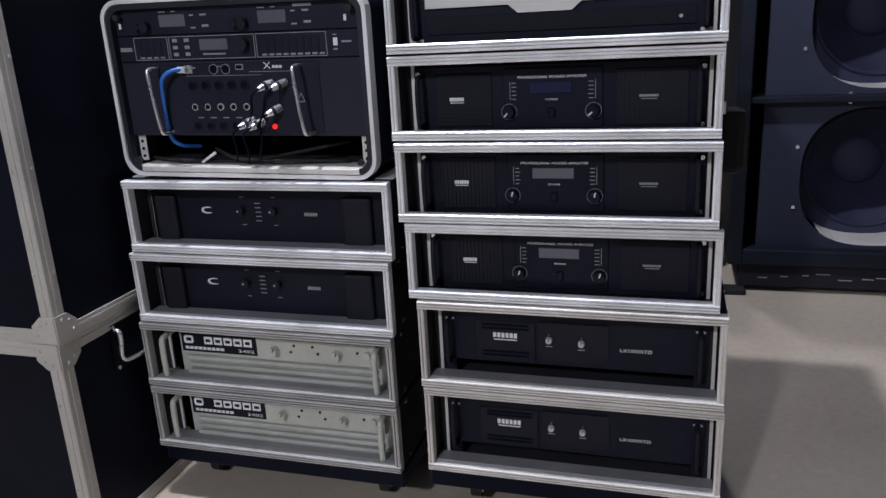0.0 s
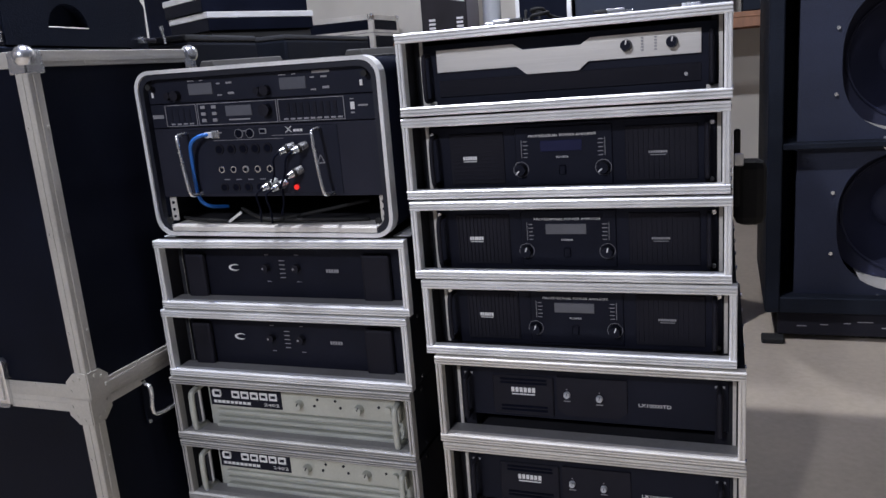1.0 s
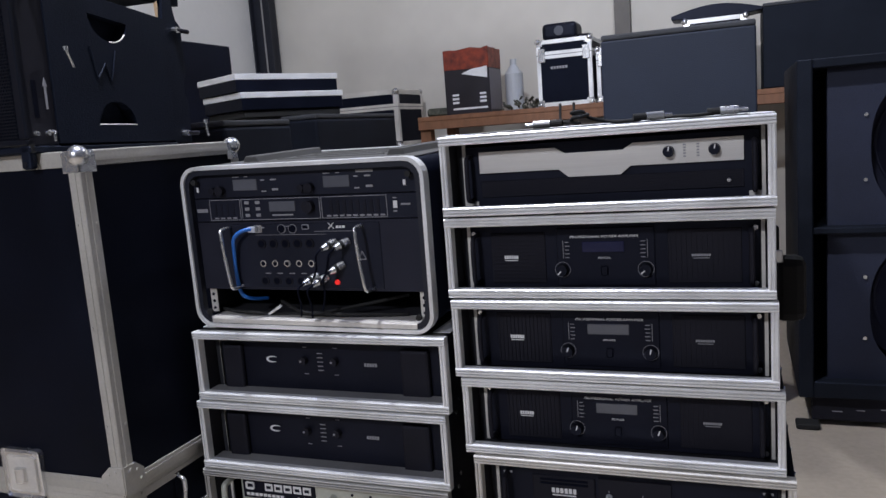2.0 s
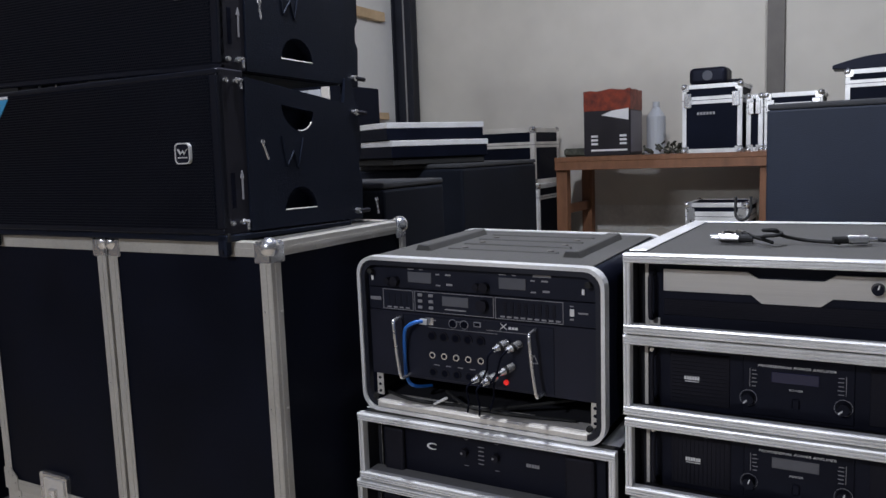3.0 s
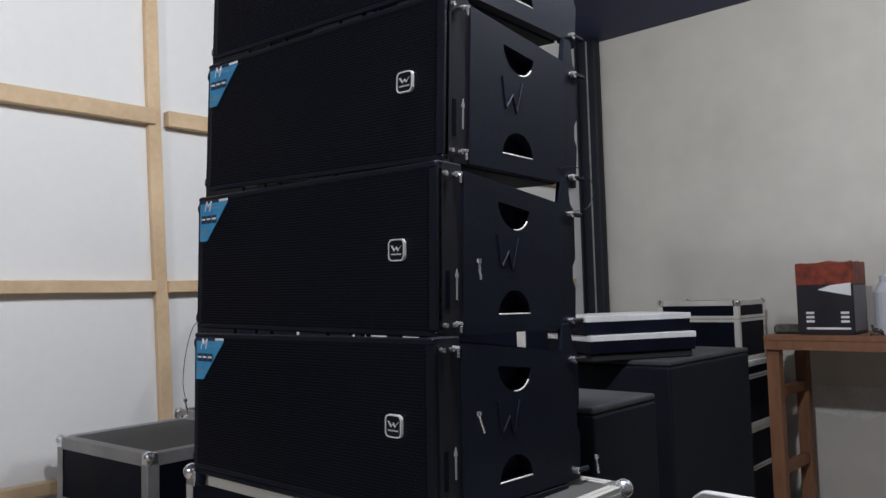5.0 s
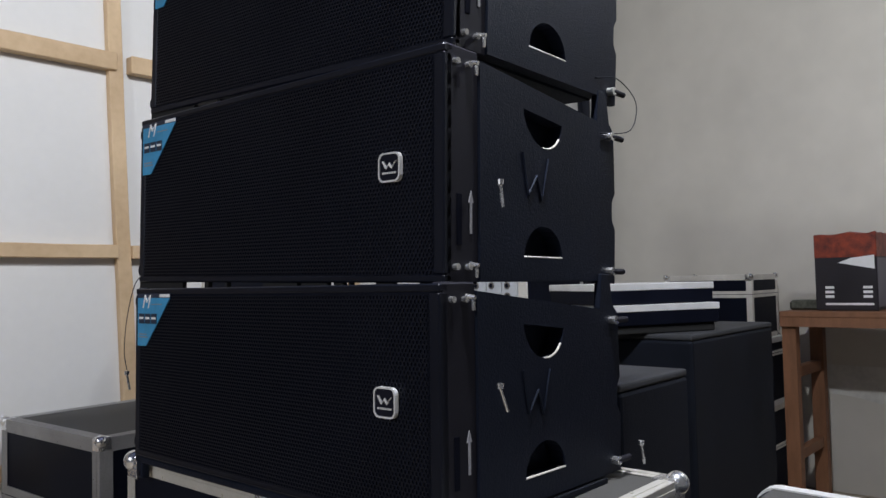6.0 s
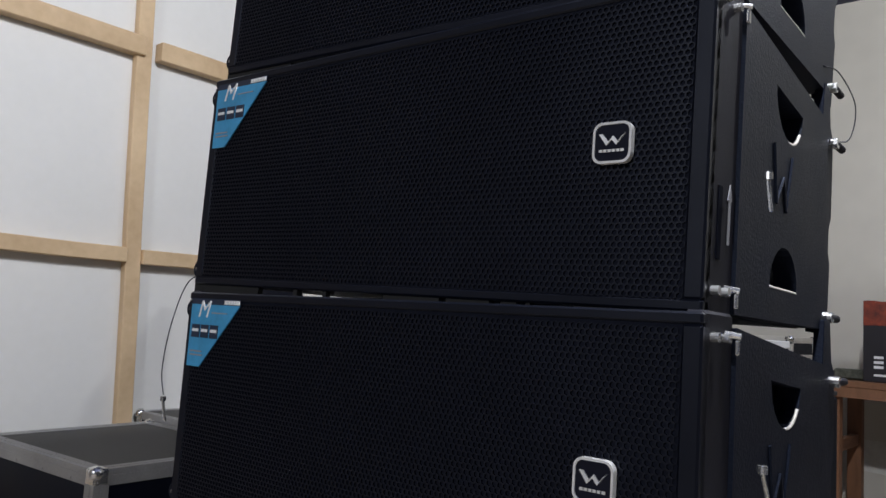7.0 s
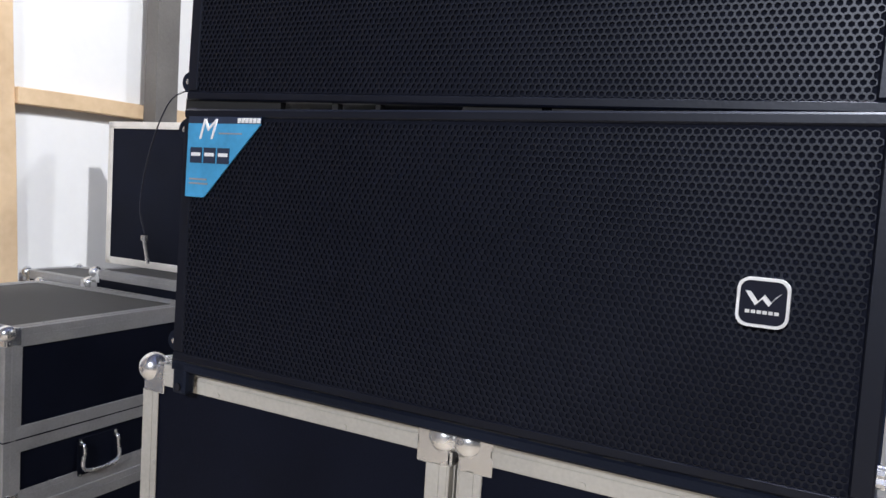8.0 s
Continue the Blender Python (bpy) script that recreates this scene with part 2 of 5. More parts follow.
slab("ceiling", "roof", (WEST - 0.2, EAST + 0.2, SOUTH - 0.2, NORTH + 0.2, TOP, TOP + 0.1), "dark blue roof sheeting")


rng = random.Random(21)
bm = bmesh.new()
edge = [(-2.05 + 0.1 * k, 0.66 + rng.uniform(-0.05, 0.05)) for k in range(21)]
prism(bm, [(-2.05, 0.86)] + edge + [(-0.05, 0.85)], "y", NORTH - 0.004, NORTH + 0.002)
structure("trim_plaster", bm, "plaster_pale", "pale flaking band of plaster low on the back wall")


# ---- flight cases, racks and amplifiers ----
def ridged(n=3, wide=0.021, deep=0.013, proud=0.006, groove=0.004):
    """Outline (across, in depth) of a grooved aluminium extrusion; -proud is the face."""
    pts = [(0.0, deep), (0.0, -proud + 0.002), (0.002, -proud)]
    for k in range(1, n):
        c = wide * k / n
        pts += [(c - 0.0014, -proud), (c - 0.0009, -proud + groove), (c + 0.0009, -proud + groove), (c + 0.0014, -proud)]
    pts += [(wide - 0.002, -proud), (wide, -proud + 0.002), (wide, deep)]
    return pts


def rack_case(at, w, h, d, label, top_strips=False, mat="alu"):
    """An open-fronted rack case: plywood shell, grooved front frame, rack rails, rivets."""
    c = thing("rack_case", at, label, "rack case", "stacked rack cases")
    t = 0.009
    block("side_panel", c, "laminate", (0.001, t, 0.006, d, 0.001, h - 0.001), 0.001)
    block("side_panel", c, "laminate", (w - t, w - 0.001, 0.006, d, 0.001, h - 0.001), 0.001)
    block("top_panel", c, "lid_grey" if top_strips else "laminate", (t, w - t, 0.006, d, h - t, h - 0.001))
    block("bottom_panel", c, "case_inside", (t, w - t, 0.006, d, 0.001, 0.003))
    block("back_panel", c, "laminate", (t, w - t, d - t, d - 0.001, t, h - t))
    out = ridged(3, 0.015)
    for name, flip in (("bottom_rail", False), ("top_rail", True)):
        bm = bmesh.new()
        prism(bm, [(b, h - a if flip else a) for a, b in out], "x", 0, w)
        part(name, bm, mat, c, "grooved aluminium extrusion")
    out = ridged(2, 0.0115)
    for flip in (False, True):
        bm = bmesh.new()
        prism(bm, [(w - a if flip else a, b + 0.001) for a, b in out], "z", 0.0145, h - 0.0145)
        part("upright", bm, mat, c)
    for x in (0.012, w - 0.03):
        bm = bmesh.new()
        box(bm, x, x + 0.018, 0.05, 0.052, 0.004, h - 0.01)
        rl = part("rack_rail", bm, "case_inside", c)
        block("rail_edge", rl, "alu_dull", (x + 0.011, x + 0.0165, 0.047, 0.05, 0.006, h - 0.012))
    block("inner_lining", c, "case_inside", (t, t + 0.001, 0.014, d - t, 0.003, h - t))
    block("inner_lining", c, "case_inside", (w - t - 0.001, w - t, 0.014, d - t, 0.003, h - t))
    bm = bmesh.new()
    for k in range(5):
        for z in (0.012, h - 0.012):
            y = 0.05 + (d - 0.1) * k / 4
            for x, s in ((0.0, -1), (w, 1)):
                rod(bm, (x - s * 0.001, y, z), (x + s * 0.0015, y, z), 0.004, 8)
    part("rivets", bm, "steel", c, "small steel rivets")["kind"] = "stuff"
    if h > 0.16 or w > 0.53:
        block("inner_lip", c, "alu_shaded_worn", (t + 0.002, w - t - 0.002, 0.0125, 0.045, 0.0125, 0.0152), 0.0008, "dull metal lip inside the frame")
    if top_strips:
        for dims in ((0.0, 0.03, 0.03, d, h, h + 0.002), (w - 0.034, w, 0.03, d, h, h + 0.002), (0.03, w - 0.034, d - 0.03, d, h, h + 0.002)):
            block("edge_strip", c, "alu", dims, 0.0008)
    return c


def amp_body(c, name, w, h, d, label, mat="amp_black", x0=0.03, y0=0.047, z0=0.0035):
    a = thing(name, c.matrix_world.translation + Vector((x0, y0, z0)), label, "amplifier", "rack amplifiers")
    block("chassis", a, "amp_black", (0.02, w - 0.02, 0.008, d, 0.0, h), 0.002)
    block("front_plate", a, mat, (0, w, 0, 0.008, 0.002, h), 0.0015)
    return a


def knob(parent, x, z, r, y=0.0, mat="amp_black", mark="print", turn=0.4, ring=True, name="knob", long=0.014):
    k = cylinder(name, parent, mat, (x, y, z), (x, y - long, z), r, 20, r2=r * 0.85)
    bm = bmesh.new()
    box(bm, -r * 0.1, r * 0.1, -long - 0.0012, -long + 0.0005, r * 0.1, r * 0.85)
    bmesh.ops.transform(bm, matrix=pose(x, y, z, 0, math.degrees(turn), 0), verts=bm.verts)
    part("pointer", bm, mark, k)
    if ring:
        bm = bmesh.new()
        n = 24
        for i in range(n):
            a0, a1 = (2 * math.pi * j / n for j in (i, i + 1))
            q = [bm.verts.new((x + rr * math.sin(a), y - 0.0012, z + rr * math.cos(a))) for a, rr in ((a0, r * 1.26), (a1, r * 1.26), (a1, r * 1.19), (a0, r * 1.19))]
            bm.faces.new(q)
        part("dial_ring", bm, "print_dim", parent)
    return k


def bars(parent, name, mat, cells, y=-0.0008):
    """Printed marks: (x0, x1, z0, z1) each."""
    bm = bmesh.new()
    for x0, x1, z0, z1 in cells:
        box(bm, x0, x1, y, y + 0.001, z0, z1)
    ob = part(name, bm, mat, parent)
    if len(cells) > 1:
        ob["kind"] = "stuff"
    return ob


def louvres(parent, x0, x1, z0, z1, n, upright, mat="amp_panel", y=0.0):
    """A vent field of fine slats in a shallow frame."""
    v = block("vent_panel", parent, mat, (x0, x1, y - 0.002, y + 0.001, z0, z1), 0.001)
    bm = bmesh.new()
    for i in range(n):
        if upright:
            c = x0 + (x1 - x0) * (i + 0.5) / n
            box(bm, c - 0.0008, c + 0.0008, y - 0.0035, y - 0.002, z0 + 0.004, z1 - 0.004)
        else:
            c = z0 + (z1 - z0) * (i + 0.5) / n
            box(bm, x0 + 0.004, x1 - 0.004, y - 0.0035, y - 0.002, c - 0.0008, c + 0.0008)
    part("slats", bm, mat, v)["kind"] = "stuff"
    return v


def display_amp(c, lit, turns, upright):
    w, h = 0.47, 0.112
    a = amp_body(c, "power_amplifier", w, h, 0.4, "black power amplifier with a small display and two knobs")
    louvres(a, 0.036, 0.132, 0.012, 0.1, 14, upright)
    louvres(a, 0.333, 0.444, 0.012, 0.1, 14, True)
    block("control_panel", a, "amp_black", (0.152, 0.313, -0.003, 0.001, 0.008, 0.106), 0.0015)
    block("display", a, lit, (0.195, 0.264, -0.0045, -0.002, 0.0648, 0.0828), 0.0008, "small rectangular display")
    lettering("print", "PROFESSIONAL POWER AMPLIFIER", a, "print", 0.231, -0.0035, 0.089, 0.0058, 0.112, 0.2)
    lettering("print", "POWER", a, "print", 0.231, -0.0035, 0.0535, 0.0045, 0.02, 0.1)
    marks = []
    for x, s in ((0.163, 1), (0.301, -1)):
        marks.append((x - 0.0004, x + 0.0004, 0.055, 0.085))
        for k in range(5):
            z = 0.0555 + k * 0.0065
            marks.append((x + s * 0.004 - 0.001, x + s * 0.004 + s * (0.0055 + 0.0015 * (k % 2)), z, z + 0.0012) if s > 0 else (x - 0.0105 - 0.001 * (k % 2), x - 0.003, z, z + 0.0012))
    bars(a, "level_scale", "print_dim", marks, -0.0038)
    bars(a, "maker_mark", "print", [(0.06 + 0.0042 * k, 0.0634 + 0.0042 * k, 0.055, 0.061) for k in range(6)] + [(0.061, 0.084, 0.0517, 0.053)], -0.0045)
    bars(a, "model_mark", "print_dim", [(0.369 + 0.0037 * k, 0.372 + 0.0037 * k, 0.056, 0.0597) for k in range(8)] + [(0.372, 0.396, 0.0525, 0.0537)], -0.0045)
    for x, tn in zip((0.161, 0.298), turns):
        knob(a, x, 0.036, 0.0105, -0.003, turn=tn)
    block("power_switch", a, "amp_black", (0.225, 0.237, -0.006, -0.003, 0.025, 0.042), 0.002)
    for x in (0.012, w - 0.012):
        bm = bmesh.new()
        tube(bm, [(x, 0.0, 0.015), (x, -0.022, 0.016), (x, -0.03, 0.03), (x, -0.03, 0.082), (x, -0.022, 0.096), (x, 0.0, 0.097)], 0.0042, 8, 4)
        part("handle", bm, "amp_panel", a, "black bow handle")
    for x in (0.006, w - 0.006):
        for z in (0.012, 0.1):
            cylinder("rack_screw", a, "steel", (x, 0, z), (x, -0.004, z), 0.004, 10)
    return a


def silver_amp(c):
    w, h = 0.47, 0.11
    a = amp_body(c, "power_amplifier", w, h, 0.4, "black power amplifier with a stepped silver band and two knobs")
    bm = bmesh.new()
    prism(bm, [(0.025, 0.064), (0.162, 0.064), (0.178, 0.051), (0.262, 0.051), (0.278, 0.064), (0.447, 0.064), (0.447, 0.1), (0.282, 0.1), (0.266, 0.09), (0.172, 0.09), (0.156, 0.1), (0.025, 0.1)], "y", -0.006, 0.001)
    part("silver_band", bm, "amp_silver", a, "brushed silver stepped band")
    louvres(a, 0.025, 0.447, 0.022, 0.05, 7, False)
    for x in (0.337, 0.405):
        knob(a, x, 0.083, 0.0092, -0.006, ring=False, turn=0.2)
    bars(a, "level_lights", "print_dim", [(x, x + 0.004, 0.073 + 0.0045 * k, 0.0755 + 0.0045 * k) for x in (0.359, 0.379) for k in range(5)], -0.0068)
    for x in (0.008, w - 0.008):
        bm = bmesh.new()
        tube(bm, [(x, 0.0, 0.018), (x, -0.02, 0.019), (x, -0.026, 0.03), (x, -0.026, 0.08), (x, -0.02, 0.092), (x, 0.0, 0.093)], 0.004, 8, 4)
        part("handle", bm, "amp_panel", a, "black bow handle")
        block("rack_ear", a, "alu_dull", (x - 0.008, x + 0.01, -0.0015, 0.0005, 0.003, 0.016))
    cylinder("indicator", a, "amp_panel", (0.215, 0, 0.026), (0.215, -0.004, 0.026), 0.004, 10)
    cylinder("indicator", a, "steel", (0.425, 0, 0.034), (0.425, -0.005, 0.034), 0.003, 10)
    return a


def knob_amp(c, h):
    w = 0.465
    a = amp_body(c, "power_amplifier", w, 0.1, 0.42, "black power amplifier with two small white knobs", "amp_black", 0.031, 0.047, 0.034)
    for x in (0.002, w - 0.022):
        block("support_rail", a, "amp_panel", (x, x + 0.02, 0.002, 0.4, -0.0305, 0.001))
    p = block("front_cover", a, "amp_panel", (0.06, 0.172, -0.004, 0.001, 0.008, 0.083), 0.002)
    for z in (0.016, 0.023, 0.068, 0.075):
        block("vent_slot", p, "foam", (0.075, 0.16, -0.0055, -0.003, z, z + 0.0035))
    bm = bmesh.new()
    prism(bm, [(0.178, 0.085), (0.3, 0.085), (0.3, 0.025), (0.285, 0.013), (0.193, 0.013), (0.178, 0.025)], "y", -0.004, 0.0)
    part("control_panel", bm, "amp_panel", a)
    for x, z in ((0.196, 0.053), (0.253, 0.05)):
        knob(a, x, z, 0.006, -0.004, "plastic_white", "amp_black", 0.2, False, "knob", 0.007)
        bars(a, "dial_marks", "print_dim", [(x - 0.006, x + 0.006, z - 0.013, z - 0.0115), (x - 0.001, x + 0.001, z + 0.009, z + 0.011)], -0.0048)
    bars(a, "maker_mark", "print", [(0.095 + 0.0076 * k, 0.1006 + 0.0076 * k, 0.0525, 0.0615) for k in range(6)] + [(0.096, 0.138, 0.0475, 0.0495)], -0.005)
    lettering("print", "LX10000TD", a, "print", 0.346, -0.0008, 0.038, 0.0085, 0.054)
    for x in (0.006, w - 0.022):
        bars(a, "ear_mark", "print_dim", [(x, x + 0.016, 0.081, 0.085)], -0.0008)
    for x in (0.014, w - 0.014):
        bm = bmesh.new()
        tube(bm, [(x, 0.0, 0.004), (x, -0.02, 0.006), (x, -0.026, 0.015), (x, -0.026, 0.07), (x, -0.02, 0.08), (x, 0.0, 0.082)], 0.005, 8, 4)
        part("handle", bm, "amp_panel", a, "black bow handle")
    return a


def dark_amp(c):
    w, h = 0.485, 0.115
    a = amp_body(c, "power_amplifier", w, h, 0.4, "black power amplifier with a pale crescent mark", "amp_black", 0.022)
    bm = bmesh.new()
    n, pts, back = 14, [], []
    for i in range(n + 1):
        t = math.radians(60 + 240 * i / n)
        pts.append((0.125 + 0.014 * math.cos(t), 0.07 + 0.0068 * math.sin(t)))
        back.append((0.1285 + 0.0125 * math.cos(t), 0.07 + 0.0048 * math.sin(t)))
    prism(bm, pts + back[::-1], "y", -0.0012, -0.0002)
    part("crescent_mark", bm, "print", a, "pale crescent mark")
    for x in (0.2, 0.268):
        cylinder("knob", a, "amp_panel", (x, 0, 0.071), (x, -0.012, 0.071), 0.0075, 16)
        cylinder("indicator", a, "print_dim", (x - 0.003, -0.0125, 0.071), (x - 0.003, -0.0135, 0.071), 0.0022, 8)
    bars(a, "level_scale", "print_dim", [(0.228, 0.24, 0.05 + 0.0085 * k, 0.0515 + 0.0085 * k) for k in range(5)] + [(x, x + 0.009, z, z + 0.0012) for x in (0.197, 0.264) for z in (0.042, 0.096)])
    bars(a, "model_mark", "print_dim", [(0.33 + 0.0055 * k, 0.3342 + 0.0055 * k, 0.062, 0.0685) for k in range(5)])
    block("side_cover", a, "amp_panel", (0.409, 0.467, -0.012, 0.001, 0.004, 0.1), 0.006, "", 2)
    block("side_cover", a, "amp_panel", (0.014, 0.06, -0.012, 0.001, 0.004, 0.1), 0.006, "", 2)
    return a


def grey_amp(c):
    w, h = 0.46, 0.1
    a = amp_body(c, "power_amplifier", w, h, 0.4, "weathered grey metal power amplifier with bow handles", "amp_grey", 0.05, 0.047, 0.007)
    block("upper_fascia", a, "amp_grey", (0.012, w - 0.012, -0.012, 0.001, 0.05, 0.098), 0.002)
    p = block("name_plate", a, "amp_black", (0.015, 0.187, -0.0135, -0.011, 0.0575, 0.0965), 0.0006, "black name plate")
    bars(p, "maker_mark", "print", [(0.069 + 0.0225 * k, 0.0875 + 0.0225 * k, 0.076, 0.092) for k in range(5)], -0.0143)
    bars(p, "maker_mark_gap", "amp_black", [(0.073 + 0.0225 * k, 0.0835 + 0.0225 * k, 0.081, 0.087) for k in range(5)], -0.0149)
    bm = bmesh.new()
    box(bm, 0.023, 0.044, -0.0143, -0.0133, 0.0765, 0.0935, 0.003)
    part("emblem", bm, "print", p)
    bars(p, "emblem_gap", "amp_black", [(0.0275, 0.0395, 0.0815, 0.0885)], -0.0149)
    bars(p, "series_mark", "print", [(0.023 + 0.0102 * k, 0.0308 + 0.0102 * k, 0.063, 0.069) for k in range(9)], -0.0143)
    lettering("print", "2402", p, "print", 0.163, -0.0136, 0.063, 0.009, 0.036)
    for x, tn in ((0.228, 0.5), (0.362, 0.4)):
        knob(a, x, 0.074, 0.0095, -0.012, "amp_grey", "amp_black", tn, ring=False)
    bm = bmesh.new()
    for x, z in ((0.27, 0.086), (0.31, 0.086), (0.262, 0.072), (0.32, 0.072), (0.404, 0.08)):
        rod(bm, (x, -0.0115, z), (x, -0.0135, z), 0.0028, 8)
    part("indicators", bm, "amp_black", a)["kind"] = "stuff"
    cylinder("power_button", a, "amp_grey", (0.425, -0.012, 0.078), (0.425, -0.02, 0.078), 0.0065, 14)
    for k, z in enumerate((0.006, 0.02, 0.034)):
        block("fin", a, "amp_grey", (0.02, w - 0.02, -0.014 + 0.003 * k, 0.001, z, z + 0.009), 0.0025)
    for x in (-0.014, w - 0.012):
        bm = bmesh.new()
        tube(bm, [(x, 0.0, 0.008), (x, -0.03, 0.01), (x, -0.038, 0.022), (x, -0.038, 0.08), (x, -0.03, 0.092), (x, 0.0, 0.094)], 0.0062, 10, 4)
        part("handle", bm, "amp_grey", a, "grey bow handle")
    return a


def castor_board(at, w, d, label):
    b = thing("castor_board", at, label, "dolly")
    block("board", b, "laminate", (0.0, w, 0.01, d, 0.068, 0.105), 0.003)
    for x in (0.07, w - 0.07):
        for y in (0.09, d - 0.09):
            k = block("castor", b, "steel", (x - 0.022, x + 0.022, y - 0.025, y + 0.025, 0.062, 0.068), 0.001)
            for s in (-0.014, 0.012):
                block("fork", k, "steel", (x + s, x + s + 0.002, y - 0.014, y + 0.02, 0.02, 0.063))
            cylinder("wheel", k, "rubber", (x - 0.011, y + 0.006, 0.026), (x + 0.011, y + 0.006, 0.026), 0.026, 18)
            cylinder("axle", k, "steel", (x - 0.016, y + 0.006, 0.026), (x + 0.016, y + 0.006, 0.026), 0.005, 8)
    return b


# right-hand stack, top to bottom
RY = 1.23
stack = [(-0.461, 0.973, 0.134), (-0.463, 0.832, 0.137), (-0.46, 0.692, 0.136), (-0.452, 0.552, 0.136), (-0.438, 0.382, 0.166), (-0.436, 0.206, 0.172)]
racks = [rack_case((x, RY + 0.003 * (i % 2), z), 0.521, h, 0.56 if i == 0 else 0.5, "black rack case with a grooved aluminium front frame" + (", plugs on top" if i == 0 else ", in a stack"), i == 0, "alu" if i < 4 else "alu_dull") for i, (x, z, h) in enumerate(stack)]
silver_amp(racks[0])
for i, lit, turns, up in ((1, "screen_blue", (-2.4, -2.3), False), (2, "screen", (0.3, 0.25), True), (3, "screen", (0.3, 0.35), True)):
    display_amp(racks[i], lit, turns, up)
knob_amp(racks[4], 0.142)
knob_amp(racks[5], 0.144)
castor_board((-0.436, RY, 0.206 - 0.109), 0.519, 0.5, "black castor board with steel castors under the amplifier racks")

# left-hand stack
LY = 1.23
stack = [(-1.017, 0.62, 0.14), (-1.026, 0.474, 0.142), (-1.032, 0.332, 0.138), (-1.031, 0.19, 0.139)]
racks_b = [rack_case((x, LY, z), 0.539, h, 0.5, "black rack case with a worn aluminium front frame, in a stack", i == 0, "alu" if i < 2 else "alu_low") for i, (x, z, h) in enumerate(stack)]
dark_amp(racks_b[0])
dark_amp(racks_b[1])
grey_amp(racks_b[2])
grey_amp(racks_b[3])
castor_board((-1.031, LY, 0.19 - 0.109), 0.539, 0.5, "black castor board with steel castors under grey amplifiers")


# ---- moulded rack with the mixer ----
def rounded(x0, x1, z0, z1, r, n=6):
    pts = []
    for cx, cz, a in ((x1 - r, z1 - r, 0), (x0 + r, z1 - r, 90), (x0 + r, z0 + r, 180), (x1 - r, z0 + r, 270)):
        for k in range(n + 1):
            t = math.radians(a + 90 * k / n)
            pts.append((cx + r * math.cos(t), cz + r * math.sin(t)))
    return pts


def ring(bm, outer, inner, y0, y1):
    """A frame between two outlines of equal length, from depth y0 to y1."""
    n = len(outer)
    v = [[bm.verts.new((p[0], y, p[1])) for p in line] for line, y in ((outer, y0), (inner, y0), (inner, y1), (outer, y1))]
    for a, b in ((0, 1), (1, 2), (2, 3), (3, 0)):
        for i in range(n):
            bm.faces.new((v[a][i], v[a][(i + 1) % n], v[b][(i + 1) % n], v[b][i]))
    bmesh.ops.recalc_face_normals(bm, faces=bm.faces)


MW, MH, MD = 0.508, 0.316, 0.44
mix = thing("moulded_rack", (-1.004, 1.236, 0.77), "black moulded rack with an aluminium rim and ribbed lid", "rack case")
bm = bmesh.new()
ring(bm, rounded(0.004, MW - 0.004, 0.004, MH - 0.004, 0.032), rounded(0.016, MW - 0.016, 0.016, MH - 0.016, 0.022), 0.01, MD)
part("shell", bm, "laminate", mix, "black moulded shell", True)
# dusty lid greyer than the shell: light from above is put into its colour
block("lid_panel", mix, "lid_grey", (0.03, MW - 0.03, 0.022, MD - 0.022, MH - 0.0045, MH - 0.0015), 0.001, "dusty grey-black moulded lid with painted top light")
block("back_panel", mix, "lid_grey", (0.02, MW - 0.02, MD - 0.012, MD - 0.004, 0.02, MH - 0.02))
bm = bmesh.new()
ring(bm, rounded(0, MW, 0, MH, 0.036), rounded(0.007, MW - 0.007, 0.007, MH - 0.007, 0.03), -0.004, 0.02)
part("rim", bm, "alu", mix, "bright aluminium rim")
bm = bmesh.new()
ring(bm, rounded(0.008, MW - 0.008, 0.008, MH - 0.008, 0.03), rounded(0.017, MW - 0.017, 0.017, MH - 0.017, 0.024), -0.001, 0.0115)
part("inner_rim", bm, "column", mix)
bm = bmesh.new()
ring(bm, rounded(0.0165, MW - 0.0165, 0.0165, MH - 0.0165, 0.022), rounded(0.018, MW - 0.018, 0.018, MH - 0.018, 0.021), 0.026, MD - 0.013)
part("lining", bm, "case_inside", mix)
block("front_sill", mix, "alu_dull", (0.034, MW - 0.034, -0.0025, 0.004, 0.0085, 0.0185), 0.001)
bm = bmesh.new()
ring(bm, rounded(0, MW, 0, MH, 0.036), rounded(0.007, MW - 0.007, 0.007, MH - 0.007, 0.03), MD - 0.02, MD + 0.002)
part("back_rim", bm, "alu", mix, "bright aluminium rim")
block("sill", mix, "alu_dull", (0.03, MW - 0.03, 0.002, 0.05, 0.017, 0.02), 0.0005)
for x in (0.075, MW - 0.115):
    bm = bmesh.new()
    prism(bm, [(0.0, 0.0), (0.04, 0.0), (0.033, 0.016), (0.007, 0.016)], "y", 0.1, 0.36, 0.002)
    bmesh.ops.transform(bm, matrix=pose(x, 0, MH - 0.005), verts=bm.verts)
    part("lid_rib", bm, "lid_grey", mix)
for y in (0.13, 0.2, 0.27, 0.34):
    bm = bmesh.new()
    prism(bm, [(y, MH - 0.005), (y + 0.012, MH - 0.005), (y + 0.009, MH + 0.001), (y + 0.003, MH + 0.001)], "x", 0.135, MW - 0.135)
    part("lid_ridge", bm, "lid_grey", mix)
for x in (0.16, MW - 0.16):
    for y in (0.16, 0.24, 0.31):
        cylinder("foot_socket", mix, "column_grey", (x, y, MH - 0.006), (x, y, MH + 0.0005), 0.007, 14)
for x in (0.03, MW - 0.03):
    for z in (0.03, MH - 0.03):
        cylinder("rim_screw", mix, "rubber", (x, 0.004, z), (x, -0.003, z), 0.0055, 12)
